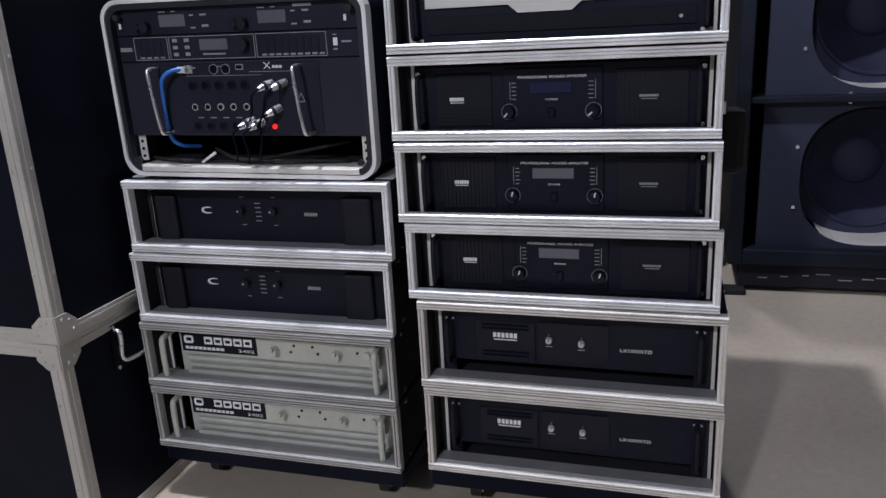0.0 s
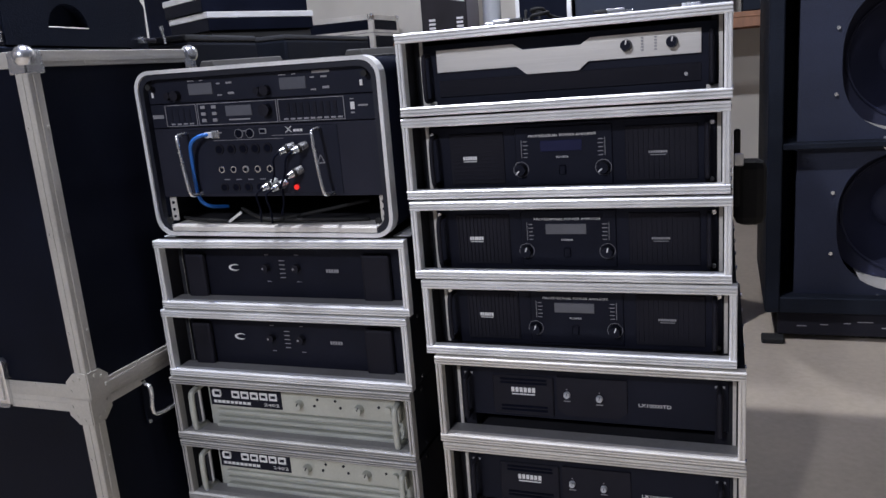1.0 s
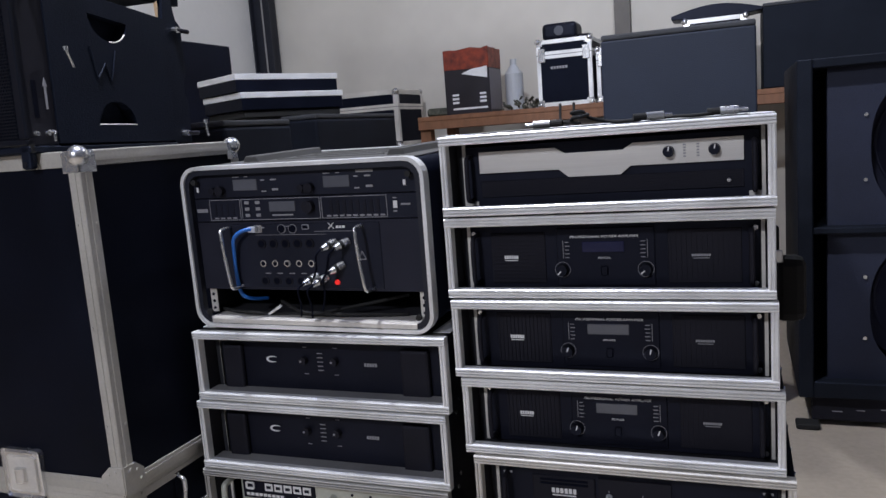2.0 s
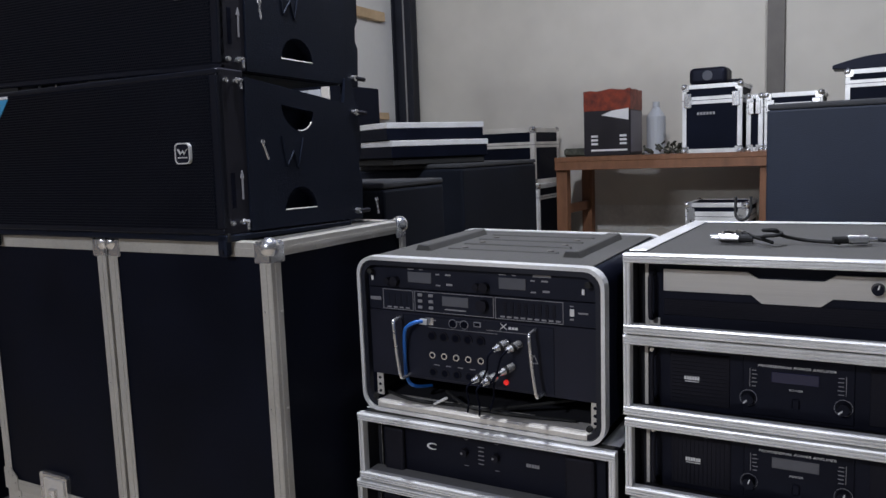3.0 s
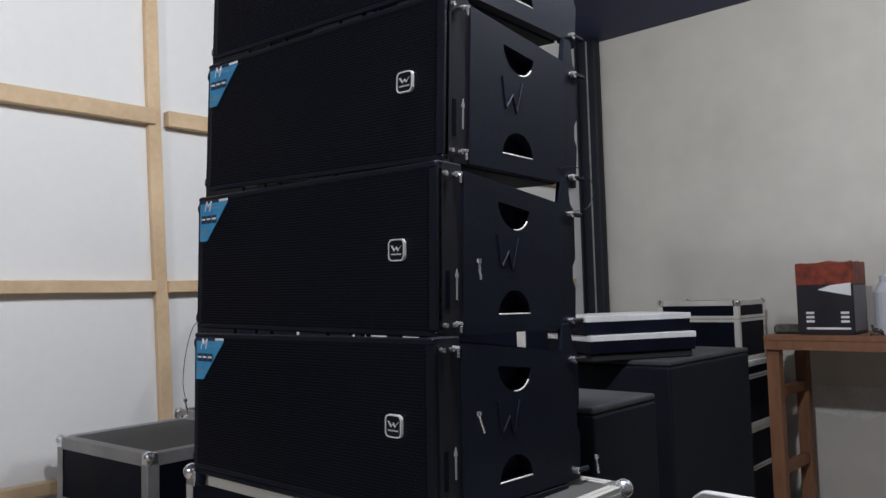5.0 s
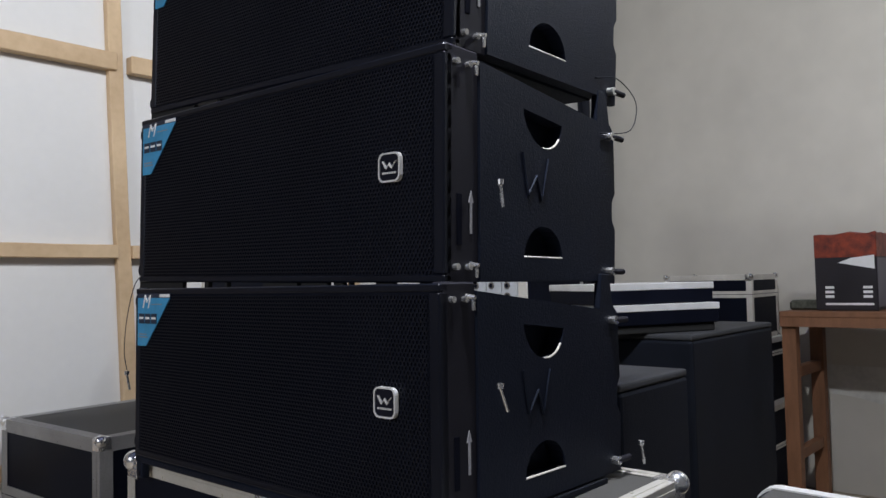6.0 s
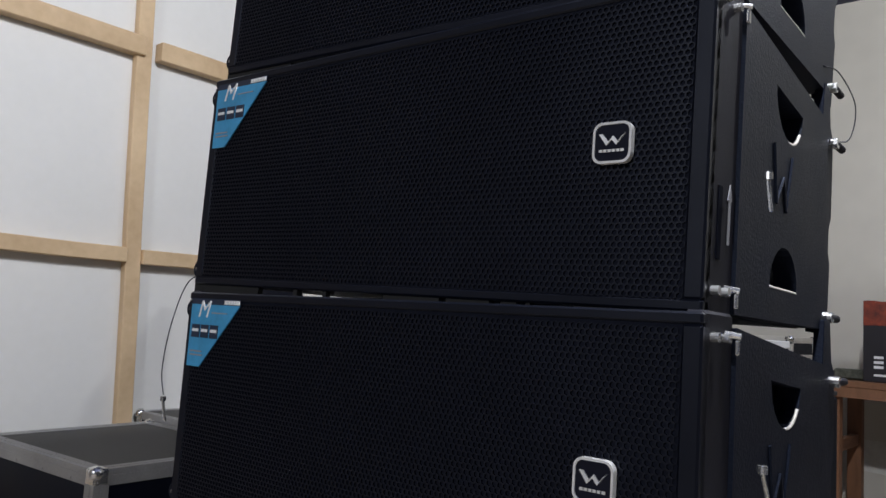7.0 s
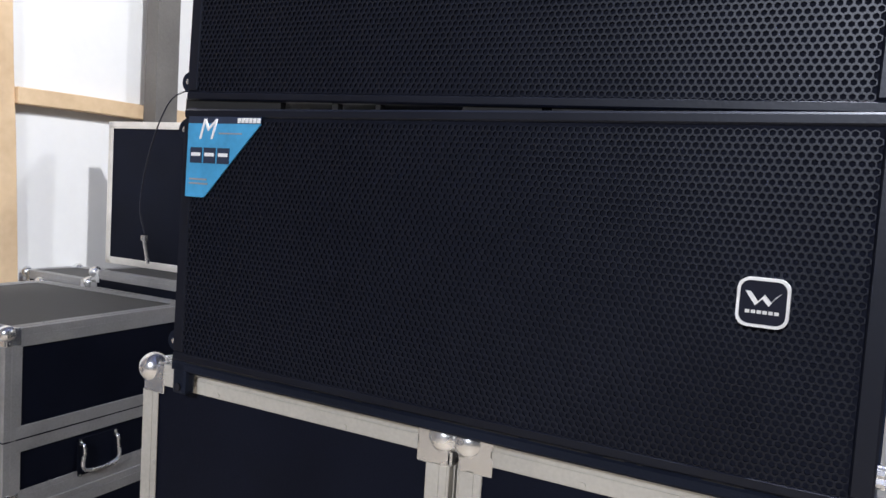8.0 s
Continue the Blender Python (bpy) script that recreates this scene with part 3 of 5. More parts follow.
for x in (0.019, MW - 0.034):
    r = block("rack_rail", mix, "alu_dull", (x, x + 0.015, 0.022, 0.024, 0.025, 0.072))
    bm = bmesh.new()
    for z in (0.033, 0.047, 0.061):
        rod(bm, (x + 0.0075, 0.0225, z), (x + 0.0075, 0.0205, z), 0.003, 10)
    part("holes", bm, "foam", r)["kind"] = "stuff"


def rack_unit(name, z0, z1, label, category, mat="unit_black"):
    u = thing(name, mix.matrix_world.translation + Vector((0.0105, 0.012, z0)), label, category)
    block("chassis", u, "amp_black", (0.02, MW - 0.056, 0.004, 0.2, 0.002, z1 - z0 - 0.002))
    block("front_plate", u, mat, (0.007, MW - 0.029, 0, 0.004, 0.0, z1 - z0), 0.0008)
    return u


u = rack_unit("wireless_receiver", 0.2535, 0.2985, "black dual wireless receiver with two small displays", "receiver")
for x in (0.1, 0.295):
    block("display", u, "screen", (x, x + 0.053, -0.002, 0.001, 0.013, 0.034), 0.0006, "grey display")
    for dx, r in ((-0.044, 0.0065), (-0.028, 0.009)):
        cylinder("knob", u, "amp_panel", (x + dx, 0, 0.014), (x + dx, -0.012, 0.014), r, 16)
    bars(u, "printing", "print_dim", [(x + 0.062, x + 0.07, 0.03, 0.0325), (x + 0.062, x + 0.072, 0.009, 0.0115), (x + 0.083, x + 0.095, 0.03, 0.033), (x + 0.085, x + 0.098, 0.011, 0.015), (x, x + 0.014, 0.038, 0.0395), (x + 0.026, x + 0.034, 0.038, 0.0395)])
bars(u, "maker_mark", "print_dim", [(0.362, 0.396, 0.038, 0.0425)])
for x in (0.014, MW - 0.056):
    block("slot_plate", u, "print", (x, x + 0.005, -0.001, 0.001, 0.012, 0.022), 0.0004)
u = rack_unit("signal_processor", 0.208, 0.252, "black rack signal processor with boxed controls", "processor")
for x0, x1 in ((0.04, 0.11), (0.113, 0.283), (0.286, 0.418)):
    bars(u, "panel_outline", "print_dim", [(x0, x1, 0.002, 0.003), (x0, x1, 0.041, 0.042), (x0, x0 + 0.001, 0.003, 0.041), (x1 - 0.001, x1, 0.003, 0.041)])
block("display", u, "screen", (0.175, 0.231, -0.002, 0.001, 0.017, 0.036), 0.0006, "grey display")
bars(u, "maker_mark", "print_dim", [(0.01 + 0.0042 * k, 0.0134 + 0.0042 * k, 0.018, 0.025) for k in range(6)])
bars(u, "printing", "print_dim", [(0.18, 0.225, 0.009, 0.0115)] + [(0.05 + 0.014 * k, 0.059 + 0.014 * k, 0.005, 0.0075) for k in range(4)] + [(0.296 + 0.0135 * k, 0.305 + 0.0135 * k, 0.005, 0.008) for k in range(9)])
bm = bmesh.new()
for x in (0.121, 0.145):
    for k in range(3):
        box(bm, x, x + 0.01, -0.0025, 0.0, 0.008 + 0.012 * k, 0.014 + 0.012 * k, 0.0008)
part("buttons", bm, "print_dim", u)["kind"] = "stuff"
bm = bmesh.new()
for k in range(8):
    for j in range(5):
        box(bm, 0.303 + 0.0135 * k, 0.3095 + 0.0135 * k, -0.0015, 0, 0.012 + 0.0048 * j, 0.015 + 0.0048 * j)
for k in range(4):
    for j in range(5):
        box(bm, 0.052 + 0.0135 * k, 0.056 + 0.0135 * k, -0.0015, 0, 0.012 + 0.0048 * j, 0.0135 + 0.0048 * j)
part("level_lights", bm, "amp_panel", u)["kind"] = "stuff"
cylinder("knob", u, "amp_panel", (0.262, 0, 0.025), (0.262, -0.013, 0.025), 0.011, 20)
block("usb_socket", u, "print", (0.43, 0.438, -0.001, 0.001, 0.018, 0.031), 0.0004)
bars(u, "printing", "print_dim", [(0.445, 0.463, 0.023, 0.026), (0.43, 0.437, 0.011, 0.014), (0.43, 0.437, 0.035, 0.037)])

# stage box mixer with sockets, plugs and side bars
u = rack_unit("stage_mixer", 0.074, 0.2065, "black stage box mixer with plugged cables and chrome side bars", "mixer", "unit_panel")
block("recess_plate", u, "unit_black", (0.085, 0.4, -0.0015, 0.001, 0.004, 0.128), 0.001)
for x in (0.083, 0.366):
    bm = bmesh.new()
    tube(bm, [(x, 0.0, 0.122), (x, -0.03, 0.121), (x + 0.002, -0.036, 0.11), (x + 0.006, -0.036, 0.06), (x + 0.012, -0.036, 0.018), (x + 0.014, -0.03, 0.008), (x + 0.014, 0.0, 0.007)], 0.0034, 10, 5)
    part("side_bar", bm, "steel", u, "chrome side bar")
for k in range(5):
    x = 0.15 + 0.0262 * k
    for z, r in ((0.09, 0.0095), (0.018, 0.0085)):
        s = cylinder("socket", u, "amp_panel", (x, 0, z), (x, -0.004, z), r, 18)
        cylinder("socket_hole", s, "foam", (x, -0.0035, z), (x, -0.0045, z), r * 0.72, 16)
    s = cylinder("jack", u, "steel", (x, 0, 0.052), (x, -0.004, 0.052), 0.0066, 14, "chrome jack socket")
    cylinder("jack_hole", s, "foam", (x, -0.0035, 0.052), (x, -0.0045, 0.052), 0.0042, 12)
bars(u, "printing", "print_dim", [(0.152 + 0.026 * k, 0.164 + 0.026 * k, 0.032, 0.0335) for k in range(5)] + [(0.14, 0.29, 0.1065, 0.1072), (0.15, 0.16, 0.12, 0.122), (0.205, 0.215, 0.122, 0.1235)], -0.0022)
for x in (0.197, 0.221):
    s = cylinder("round_socket", u, "print_dim", (x, 0, 0.118), (x, -0.0025, 0.118), 0.0088, 18)
    cylinder("socket_hole", s, "foam", (x, -0.002, 0.118), (x, -0.0032, 0.118), 0.0076, 16)
block("network_socket", u, "steel", (0.137, 0.154, -0.003, 0.001, 0.111, 0.126), 0.001)
s = block("usb_socket", u, "print_dim", (0.241, 0.256, -0.0025, 0.001, 0.116, 0.126), 0.0008)
block("socket_hole", s, "foam", (0.243, 0.254, -0.0032, -0.002, 0.118, 0.124))
bm = bmesh.new()
for p0, p1 in (((0.297, 0.128), (0.309, 0.117)), ((0.309, 0.128), (0.297, 0.117))):
    rod(bm, (p0[0], -0.0025, p0[1]), (p1[0], -0.0025, p1[1]), 0.0009, 6)
for k in range(3):
    box(bm, 0.313 + 0.0065 * k, 0.318 + 0.0065 * k, -0.003, -0.0015, 0.118, 0.1225)
part("series_mark", bm, "print", u)
bars(u, "series_line", "print_dim", [(0.267, 0.35, 0.112, 0.1128)], -0.0022)
bm = bmesh.new()
for a, b in (((0.355, 0.06), (0.362, 0.075)), ((0.362, 0.075), (0.369, 0.06)), ((0.369, 0.06), (0.355, 0.06))):
    rod(bm, (a[0], -0.0025, a[1]), (b[0], -0.0025, b[1]), 0.0008, 6)
part("maker_mark", bm, "print_dim", u)
cylinder("red_indicator", u, "red_print", (0.306, 0, 0.017), (0.306, -0.005, 0.017), 0.0048, 14, "glowing red button")
base = mix.matrix_world.translation + Vector((0.0105, 0.012, 0.074))


def plug(p, q, r, label):
    """A connector with sleeve, collar and a bent tail; p at the socket, q where the tail ends."""
    g = thing("cable_plug", base, label, "plug", "plugs in the mixer")
    p, q = Vector(p), Vector(q)
    d = Vector((-0.45, -0.85, -0.27)).normalized()
    cylinder("sleeve", g, "steel", p, p + d * 0.015, r, 14)
    cylinder("collar", g, "rubber", p + d * 0.015, p + d * 0.021, r * 1.02, 14)
    cylinder("grip", g, "steel", p + d * 0.021, p + d * 0.032, r * 0.9, 14, r2=r * 0.6)
    bm = bmesh.new()
    e = p + d * 0.032
    tube(bm, [e, e + d * 0.014 + Vector((0, 0, -0.006)), (e + q) / 2 + Vector((0, -0.006, -0.008)), q], 0.0019, 8, 5)
    part("tail", bm, "foam", g)
    return g


for p, q in (((0.309, -0.002, 0.093), (0.272, -0.03, 0.03)), ((0.335, -0.002, 0.094), (0.285, -0.028, 0.02)), ((0.32, -0.002, 0.05), (0.285, -0.03, -0.03)),
             ((0.264, -0.002, 0.028), (0.232, -0.02, -0.045)), ((0.284, -0.002, 0.026), (0.262, -0.03, -0.045))):
    plug(p, q, 0.0078, "silver cable connector with a black collar, plugged in")
bm = bmesh.new()
tube(bm, [(0.142, -0.004, 0.119), (0.122, -0.018, 0.118), (0.102, -0.02, 0.104), (0.094, -0.014, 0.075), (0.091, -0.01, 0.03), (0.095, -0.008, -0.004), (0.104, 0.008, -0.02), (0.115, 0.05, -0.03)], 0.0036, 10, 8)
ob = new("network_cable", mesh_of("network_cable", bm, "blue", True))
ob.matrix_world = Matrix.Translation(base)
tagged(ob, "bright blue network cable plugged into the mixer", "cable")
block("network_plug", ob, "plastic_white", (0.128, 0.145, -0.012, -0.003, 0.113, 0.124), 0.001)
for pts in ([(0.02, 0.03, -0.048), (0.1, 0.0, -0.046), (0.2, 0.02, -0.052), (0.3, 0.0, -0.045), (0.43, 0.03, -0.05)], [(0.16, 0.03, -0.03), (0.24, -0.002, -0.044), (0.33, 0.03, -0.035), (0.42, 0.06, -0.02)]):
    bm = bmesh.new()
    tube(bm, pts, 0.0035, 8, 6)
    ob = new("black_cable", mesh_of("black_cable", bm, "rubber", True))
    ob.matrix_world = Matrix.Translation(base)
    tagged(ob, "black cable lying loose in the rack bottom", "cable")
bm = bmesh.new()
rod(bm, (0.145, 0.004, -0.05), (0.178, -0.002, -0.031), 0.0028, 8)
ob = new("metal_rod", mesh_of("metal_rod", bm, "alu"))
ob.matrix_world = Matrix.Translation(base)
tagged(ob, "short bare metal rod in the rack bottom", "rod")
# the whole rack leans a little on the uneven lid below it
corner = mix.matrix_world.translation.copy()
LEAN = Matrix.Translation(corner) @ pose(0, 0, 0, 1.3, 0.7, 0) @ Matrix.Translation(-corner)
for ob in [o for o in bpy.data.objects if o.parent is None and o.name.split(".")[0] in ("moulded_rack", "wireless_receiver", "signal_processor", "stage_mixer", "cable_plug", "network_cable", "black_cable", "metal_rod")]:
    ob.matrix_world = LEAN @ ob.matrix_world


# ---- flight cases ----
def corner_brace(parent, p, s):
    """Flat rounded steel leaves over a case corner, with rivet heads."""
    bm = bmesh.new()
    for ax in (0, 1):
        o = 1 - ax
        pts = [(0.0, 0.0), (0.0, 0.052), (0.03, 0.052), (0.05, 0.034), (0.05, 0.0)]
        lo, hi = p[ax] + s[ax] * 0.003, p[ax] + s[ax] * 0.0052
        prism(bm, [(p[o] - s[o] * (a - 0.003), p[2] - s[2] * (b - 0.0025)) for a, b in pts], "xy"[ax], lo, hi)
        for a, b in ((0.014, 0.04), (0.038, 0.014), (0.03, 0.034)):
            c = [0.0, 0.0, p[2] - s[2] * b]
            c[o], c[ax] = p[o] - s[o] * a, hi
            e = c[:]
            e[ax] += s[ax] * 0.0018
            rod(bm, c, e, 0.0034, 8)
    return part("corner_brace", bm, "alu_case", parent, "flat riveted corner brace")


def ball_corner(name, parent, p, s, r=0.019):
    """A pressed steel ball corner with three rounded leaves; s gives the signs outwards."""
    bm = bmesh.new()
    ball(bm, (p[0] - s[0] * r * 0.35, p[1] - s[1] * r * 0.35, p[2] - s[2] * r * 0.35), r, 3)
    for f in bm.faces:
        f.smooth = True
    for ax in range(3):
        d = [0.036, 0.036, 0.036]
        d[ax] = 0.002
        lo = [p[i] - s[i] * (d[i] if i != ax else 0.0) for i in range(3)]
        hi = [p[i] + (s[i] * 0.0035 if i == ax else 0.0) for i in range(3)]
        box(bm, min(lo[0], hi[0]), max(lo[0], hi[0]), min(lo[1], hi[1]), max(lo[1], hi[1]), min(lo[2], hi[2]), max(lo[2], hi[2]), 0.001)
    return part(name, bm, "steel", parent, "", False)


def edge_profile(parent, a, b, s, wide=0.03, mat="alu", name="edge_profile"):
    """An L-shaped extrusion from a to b along one axis; s: the two outward signs of the other axes."""
    ax = max(range(3), key=lambda i: abs(b[i] - a[i]))
    o = [i for i in range(3) if i != ax]
    bm = bmesh.new()
    g = 0.0025
    for k in (0, 1):
        i, j = o[k], o[1 - k]
        lo, hi = [0.0] * 3, [0.0] * 3
        lo[ax], hi[ax] = a[ax], b[ax]
        lo[i], hi[i] = a[i], a[i] + s[k] * g
        lo[j], hi[j] = a[j] + s[1 - k] * g * (1 if k == 0 else 0), a[j] - s[1 - k] * wide
        box(bm, min(lo[0], hi[0]), max(lo[0], hi[0]), min(lo[1], hi[1]), max(lo[1], hi[1]), min(lo[2], hi[2]), max(lo[2], hi[2]), 0.0008)
        rib_lo, rib_hi = lo[:], hi[:]
        rib_lo[j], rib_hi[j] = a[j] - s[1 - k] * wide * 0.35, a[j] - s[1 - k] * wide * 0.65
        rib_lo[i], rib_hi[i] = a[i] + s[k] * g, a[i] + s[k] * (g + 0.001)
        box(bm, *[f(rib_lo[q], rib_hi[q]) for q in range(3) for f in (min, max)])
        n = max(2, int(abs(b[ax] - a[ax]) / 0.14))
        for q in range(n):
            c = [0.0] * 3
            c[ax] = a[ax] + (b[ax] - a[ax]) * (q + 0.5) / n
            c[j], c[i] = a[j] - s[1 - k] * wide * 0.82, a[i] + s[k] * g
            e = c[:]
            e[i] += s[k] * 0.0015
            rod(bm, c, e, 0.0032, 8)
    return part(name, bm, mat, parent)


def flight_case(at, w, d, h, label, turn=0.0, band=(), lid="laminate", mat="alu", wide=0.03, balls=True, group="flight cases", latches=(), handles=(), braces=(), name="flight_case", category="flight case"):
    c = thing(name, at, label, category, group, turn)
    block("body", c, "laminate", (0.001, w - 0.001, 0.001, d - 0.001, 0.001, h - 0.003))
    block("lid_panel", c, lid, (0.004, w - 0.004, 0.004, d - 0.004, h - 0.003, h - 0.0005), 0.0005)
    e = 0.034 if balls else 0.0
    for z, sz in ((0, -1), (h, 1)):
        for y, sy in ((0, -1), (d, 1)):
            edge_profile(c, (e, y, z), (w - e, y, z), (sy, sz), wide, mat)
        for x, sx in ((0, -1), (w, 1)):
            edge_profile(c, (x, e, z), (x, d - e, z), (sx, sz), wide, mat)
    for x, sx in ((0, -1), (w, 1)):
        for y, sy in ((0, -1), (d, 1)):
            edge_profile(c, (x, y, e), (x, y, h - e), (sx, sy), wide, mat)
            if balls:
                for z, sz in ((0, -1), (h, 1)):
                    if sz in braces:
                        corner_brace(c, (x, y, z), (sx, sy, sz))
                    else:
                        ball_corner("ball_corner", c, (x, y, z), (sx, sy, sz))
    for z0, z1 in band:
        b = block("split_band", c, mat, (-0.003, w + 0.003, -0.003, d + 0.003, z0, z1), 0.001)
        block("split_groove", b, "amp_black", (-0.0035, w + 0.0035, -0.0035, d + 0.0035, (z0 + z1) / 2 - 0.0015, (z0 + z1) / 2 + 0.0015))
    for x, z in latches:
        # latches on the shaded cases by the wall are darkened to match
        k = block("latch", c, "alu_shaded_worn" if mat == "alu_shaded_worn" else "steel", (x - 0.05, x + 0.05, -0.008, -0.003, z - 0.05, z + 0.05), 0.008, "steel butterfly latch", 2)
        block("latch_dish", k, "alu_shaded_worn" if mat == "alu_shaded_worn" else "alu_dull", (x - 0.036, x + 0.036, -0.01, -0.0075, z - 0.036, z + 0.036), 0.003)
        cylinder("latch_wing", k, "steel", (x, -0.012, z - 0.014), (x, -0.012, z + 0.014), 0.012, 12)
    for y, z in handles:
        k = block("handle_plate", c, "laminate", (w, w + 0.003, y - 0.06, y + 0.06, z - 0.05, z + 0.05), 0.002)
        bm = bmesh.new()
        tube(bm, [(w + 0.004, y - 0.05, z + 0.036), (w + 0.014, y - 0.05, z + 0.034), (w + 0.017, y - 0.05, z + 0.02), (w + 0.017, y - 0.047, z - 0.028), (w + 0.017, y + 0.047, z - 0.028), (w + 0.017, y + 0.05, z + 0.02), (w + 0.014, y + 0.05, z + 0.034), (w + 0.004, y + 0.05, z + 0.036)], 0.0045, 8, 5)
        for a, b in ((-0.052, -0.043), (0.052, -0.043), (-0.052, 0.043), (0.052, 0.043)):
            cylinder("screw", k, "steel", (w + 0.002, y + a, z + b), (w + 0.005, y + a, z + b), 0.004, 8)
        part("handle", bm, "steel", k, "chrome sprung handle")
    return c


FY = 1.04
TALL = "tall black flight case with wide aluminium edges, carrying the loudspeaker stack"
flight_case((-1.498, FY, 0.503), 0.442, 0.455, 0.626, TALL, lid="lid_grey", mat="alu_case", wide=0.025, latches=((0.2, 0.02),), braces=(-1,))
flight_case((-1.958, FY, 0.503), 0.446, 0.455, 0.626, TALL, lid="lid_grey", mat="alu_case", wide=0.025, latches=((0.2, 0.02),), braces=(-1,))
LOWER = "black flight case with aluminium edges under a taller case"
flight_case((-1.498, FY, FLOOR + 0.004), 0.438, 0.455, 0.425, LOWER, mat="alu_case", wide=0.026, balls=True, braces=(1,), handles=((0.19, 0.36),))
flight_case((-1.948, FY, FLOOR + 0.004), 0.438, 0.455, 0.425, LOWER, mat="alu_case", wide=0.026, balls=True, braces=(1,))
# cases by the white wall; their weak light is put into a darker metal
flight_case((-3.459, 1.336, 0.594), 0.66, 0.57, 0.412, "black flight case with a dusty grey lid, stacked on another", 3, ((0.13, 0.19),), "lid_grey", "alu_shaded_worn", 0.04, latches=((0.55, 0.16),), handles=((0.25, 0.07),))
flight_case((-3.454, 1.342, FLOOR + 0.004), 0.66, 0.57, 0.517, "black flight case with aluminium edges standing on the floor", 3, ((0.3, 0.35),), "lid_grey", "alu_shaded_worn", 0.04)
flight_case((-3.6, 1.92, FLOOR + 0.004), 0.33, 0.2, 0.955, "slim black flight case with a grey lid beside the white wall", 0, ((0.87, 0.89),), "lid_grey", "alu_shaded_worn", 0.025)
flight_case((-3.255, 1.92, FLOOR + 0.004), 0.42, 0.2, 0.99, "black flight case standing open beside the white wall", 0, ((0.92, 0.94),), "lid_grey", "alu_shaded_worn", 0.025)
flight_case((-3.4, 2.08, FLOOR + 0.998), 0.515, 0.04, 0.465, "upright open case lid lined in dark grey", 0, (), "laminate", "alu_dull", 0.02, False, name="case_lid", category="case lid")

# ---- line array loudspeakers ----
BW, BD = 0.752, 0.39


def grille_mesh(x0, x1, z0, z1, pitch, hole):
    """Perforated sheet: hexagonal cells, each with a six-sided hole and its wall."""
    verts, faces = [], []
    rows = int((z1 - z0) / (pitch * 0.866))
    cols = int((x1 - x0) / pitch)
    s = pitch / math.sqrt(3)
    ang = [math.radians(30 + 60 * k) for k in range(6)]
    for j in range(rows):
        z = z0 + pitch * 0.433 + j * pitch * 0.866
        for i in range(cols - (j % 2)):
            x = x0 + pitch * (0.5 + i + 0.5 * (j % 2))
            b = len(verts)
            for rr, y in ((s, 0.0), (hole, 0.0), (hole, 0.0016)):
                verts += [(x + rr * math.cos(a), y, z + rr * math.sin(a)) for a in ang]
            for q in range(2):
                for k in range(6):
                    n = (k + 1) % 6
                    faces.append((b + 6 * q + k, b + 6 * q + n, b + 6 * q + 6 + n, b + 6 * q + 6 + k))
    me = bpy.data.meshes.new("grille")
    me.from_pydata(verts, [], faces)
    me.materials.append(M["grille"])
    return me


def half_moon(cy, cz, r, up, n=12, squash=1.0):
    """Outline of a D-shaped grip, its flat side down (up) or on top."""
    s = 1 if up else -1
    return [(cy + r * math.cos(math.radians(180 * k / n)), cz + s * squash * r * math.sin(math.radians(180 * k / n))) for k in range(n + 1)]


def plate_with_holes(outline, holes, x, thick):
    """A flat plate across x with real holes."""
    bm = bmesh.new()
    edges = []
    for loop in [outline] + holes:
        vs = [bm.verts.new((x, p[0], p[1])) for p in loop]
        edges += [bm.edges.new((vs[i], vs[(i + 1) % len(vs)])) for i in range(len(vs))]
    bmesh.ops.triangle_fill(bm, use_beauty=True, use_dissolve=False, edges=edges)
    bmesh.ops.recalc_face_normals(bm, faces=bm.faces)
    got = bmesh.ops.extrude_face_region(bm, geom=list(bm.faces))
    bmesh.ops.translate(bm, vec=(thick, 0, 0), verts=[v for v in got["geom"] if isinstance(v, bmesh.types.BMVert)])
    bmesh.ops.recalc_face_normals(bm, faces=bm.faces)
    return bm


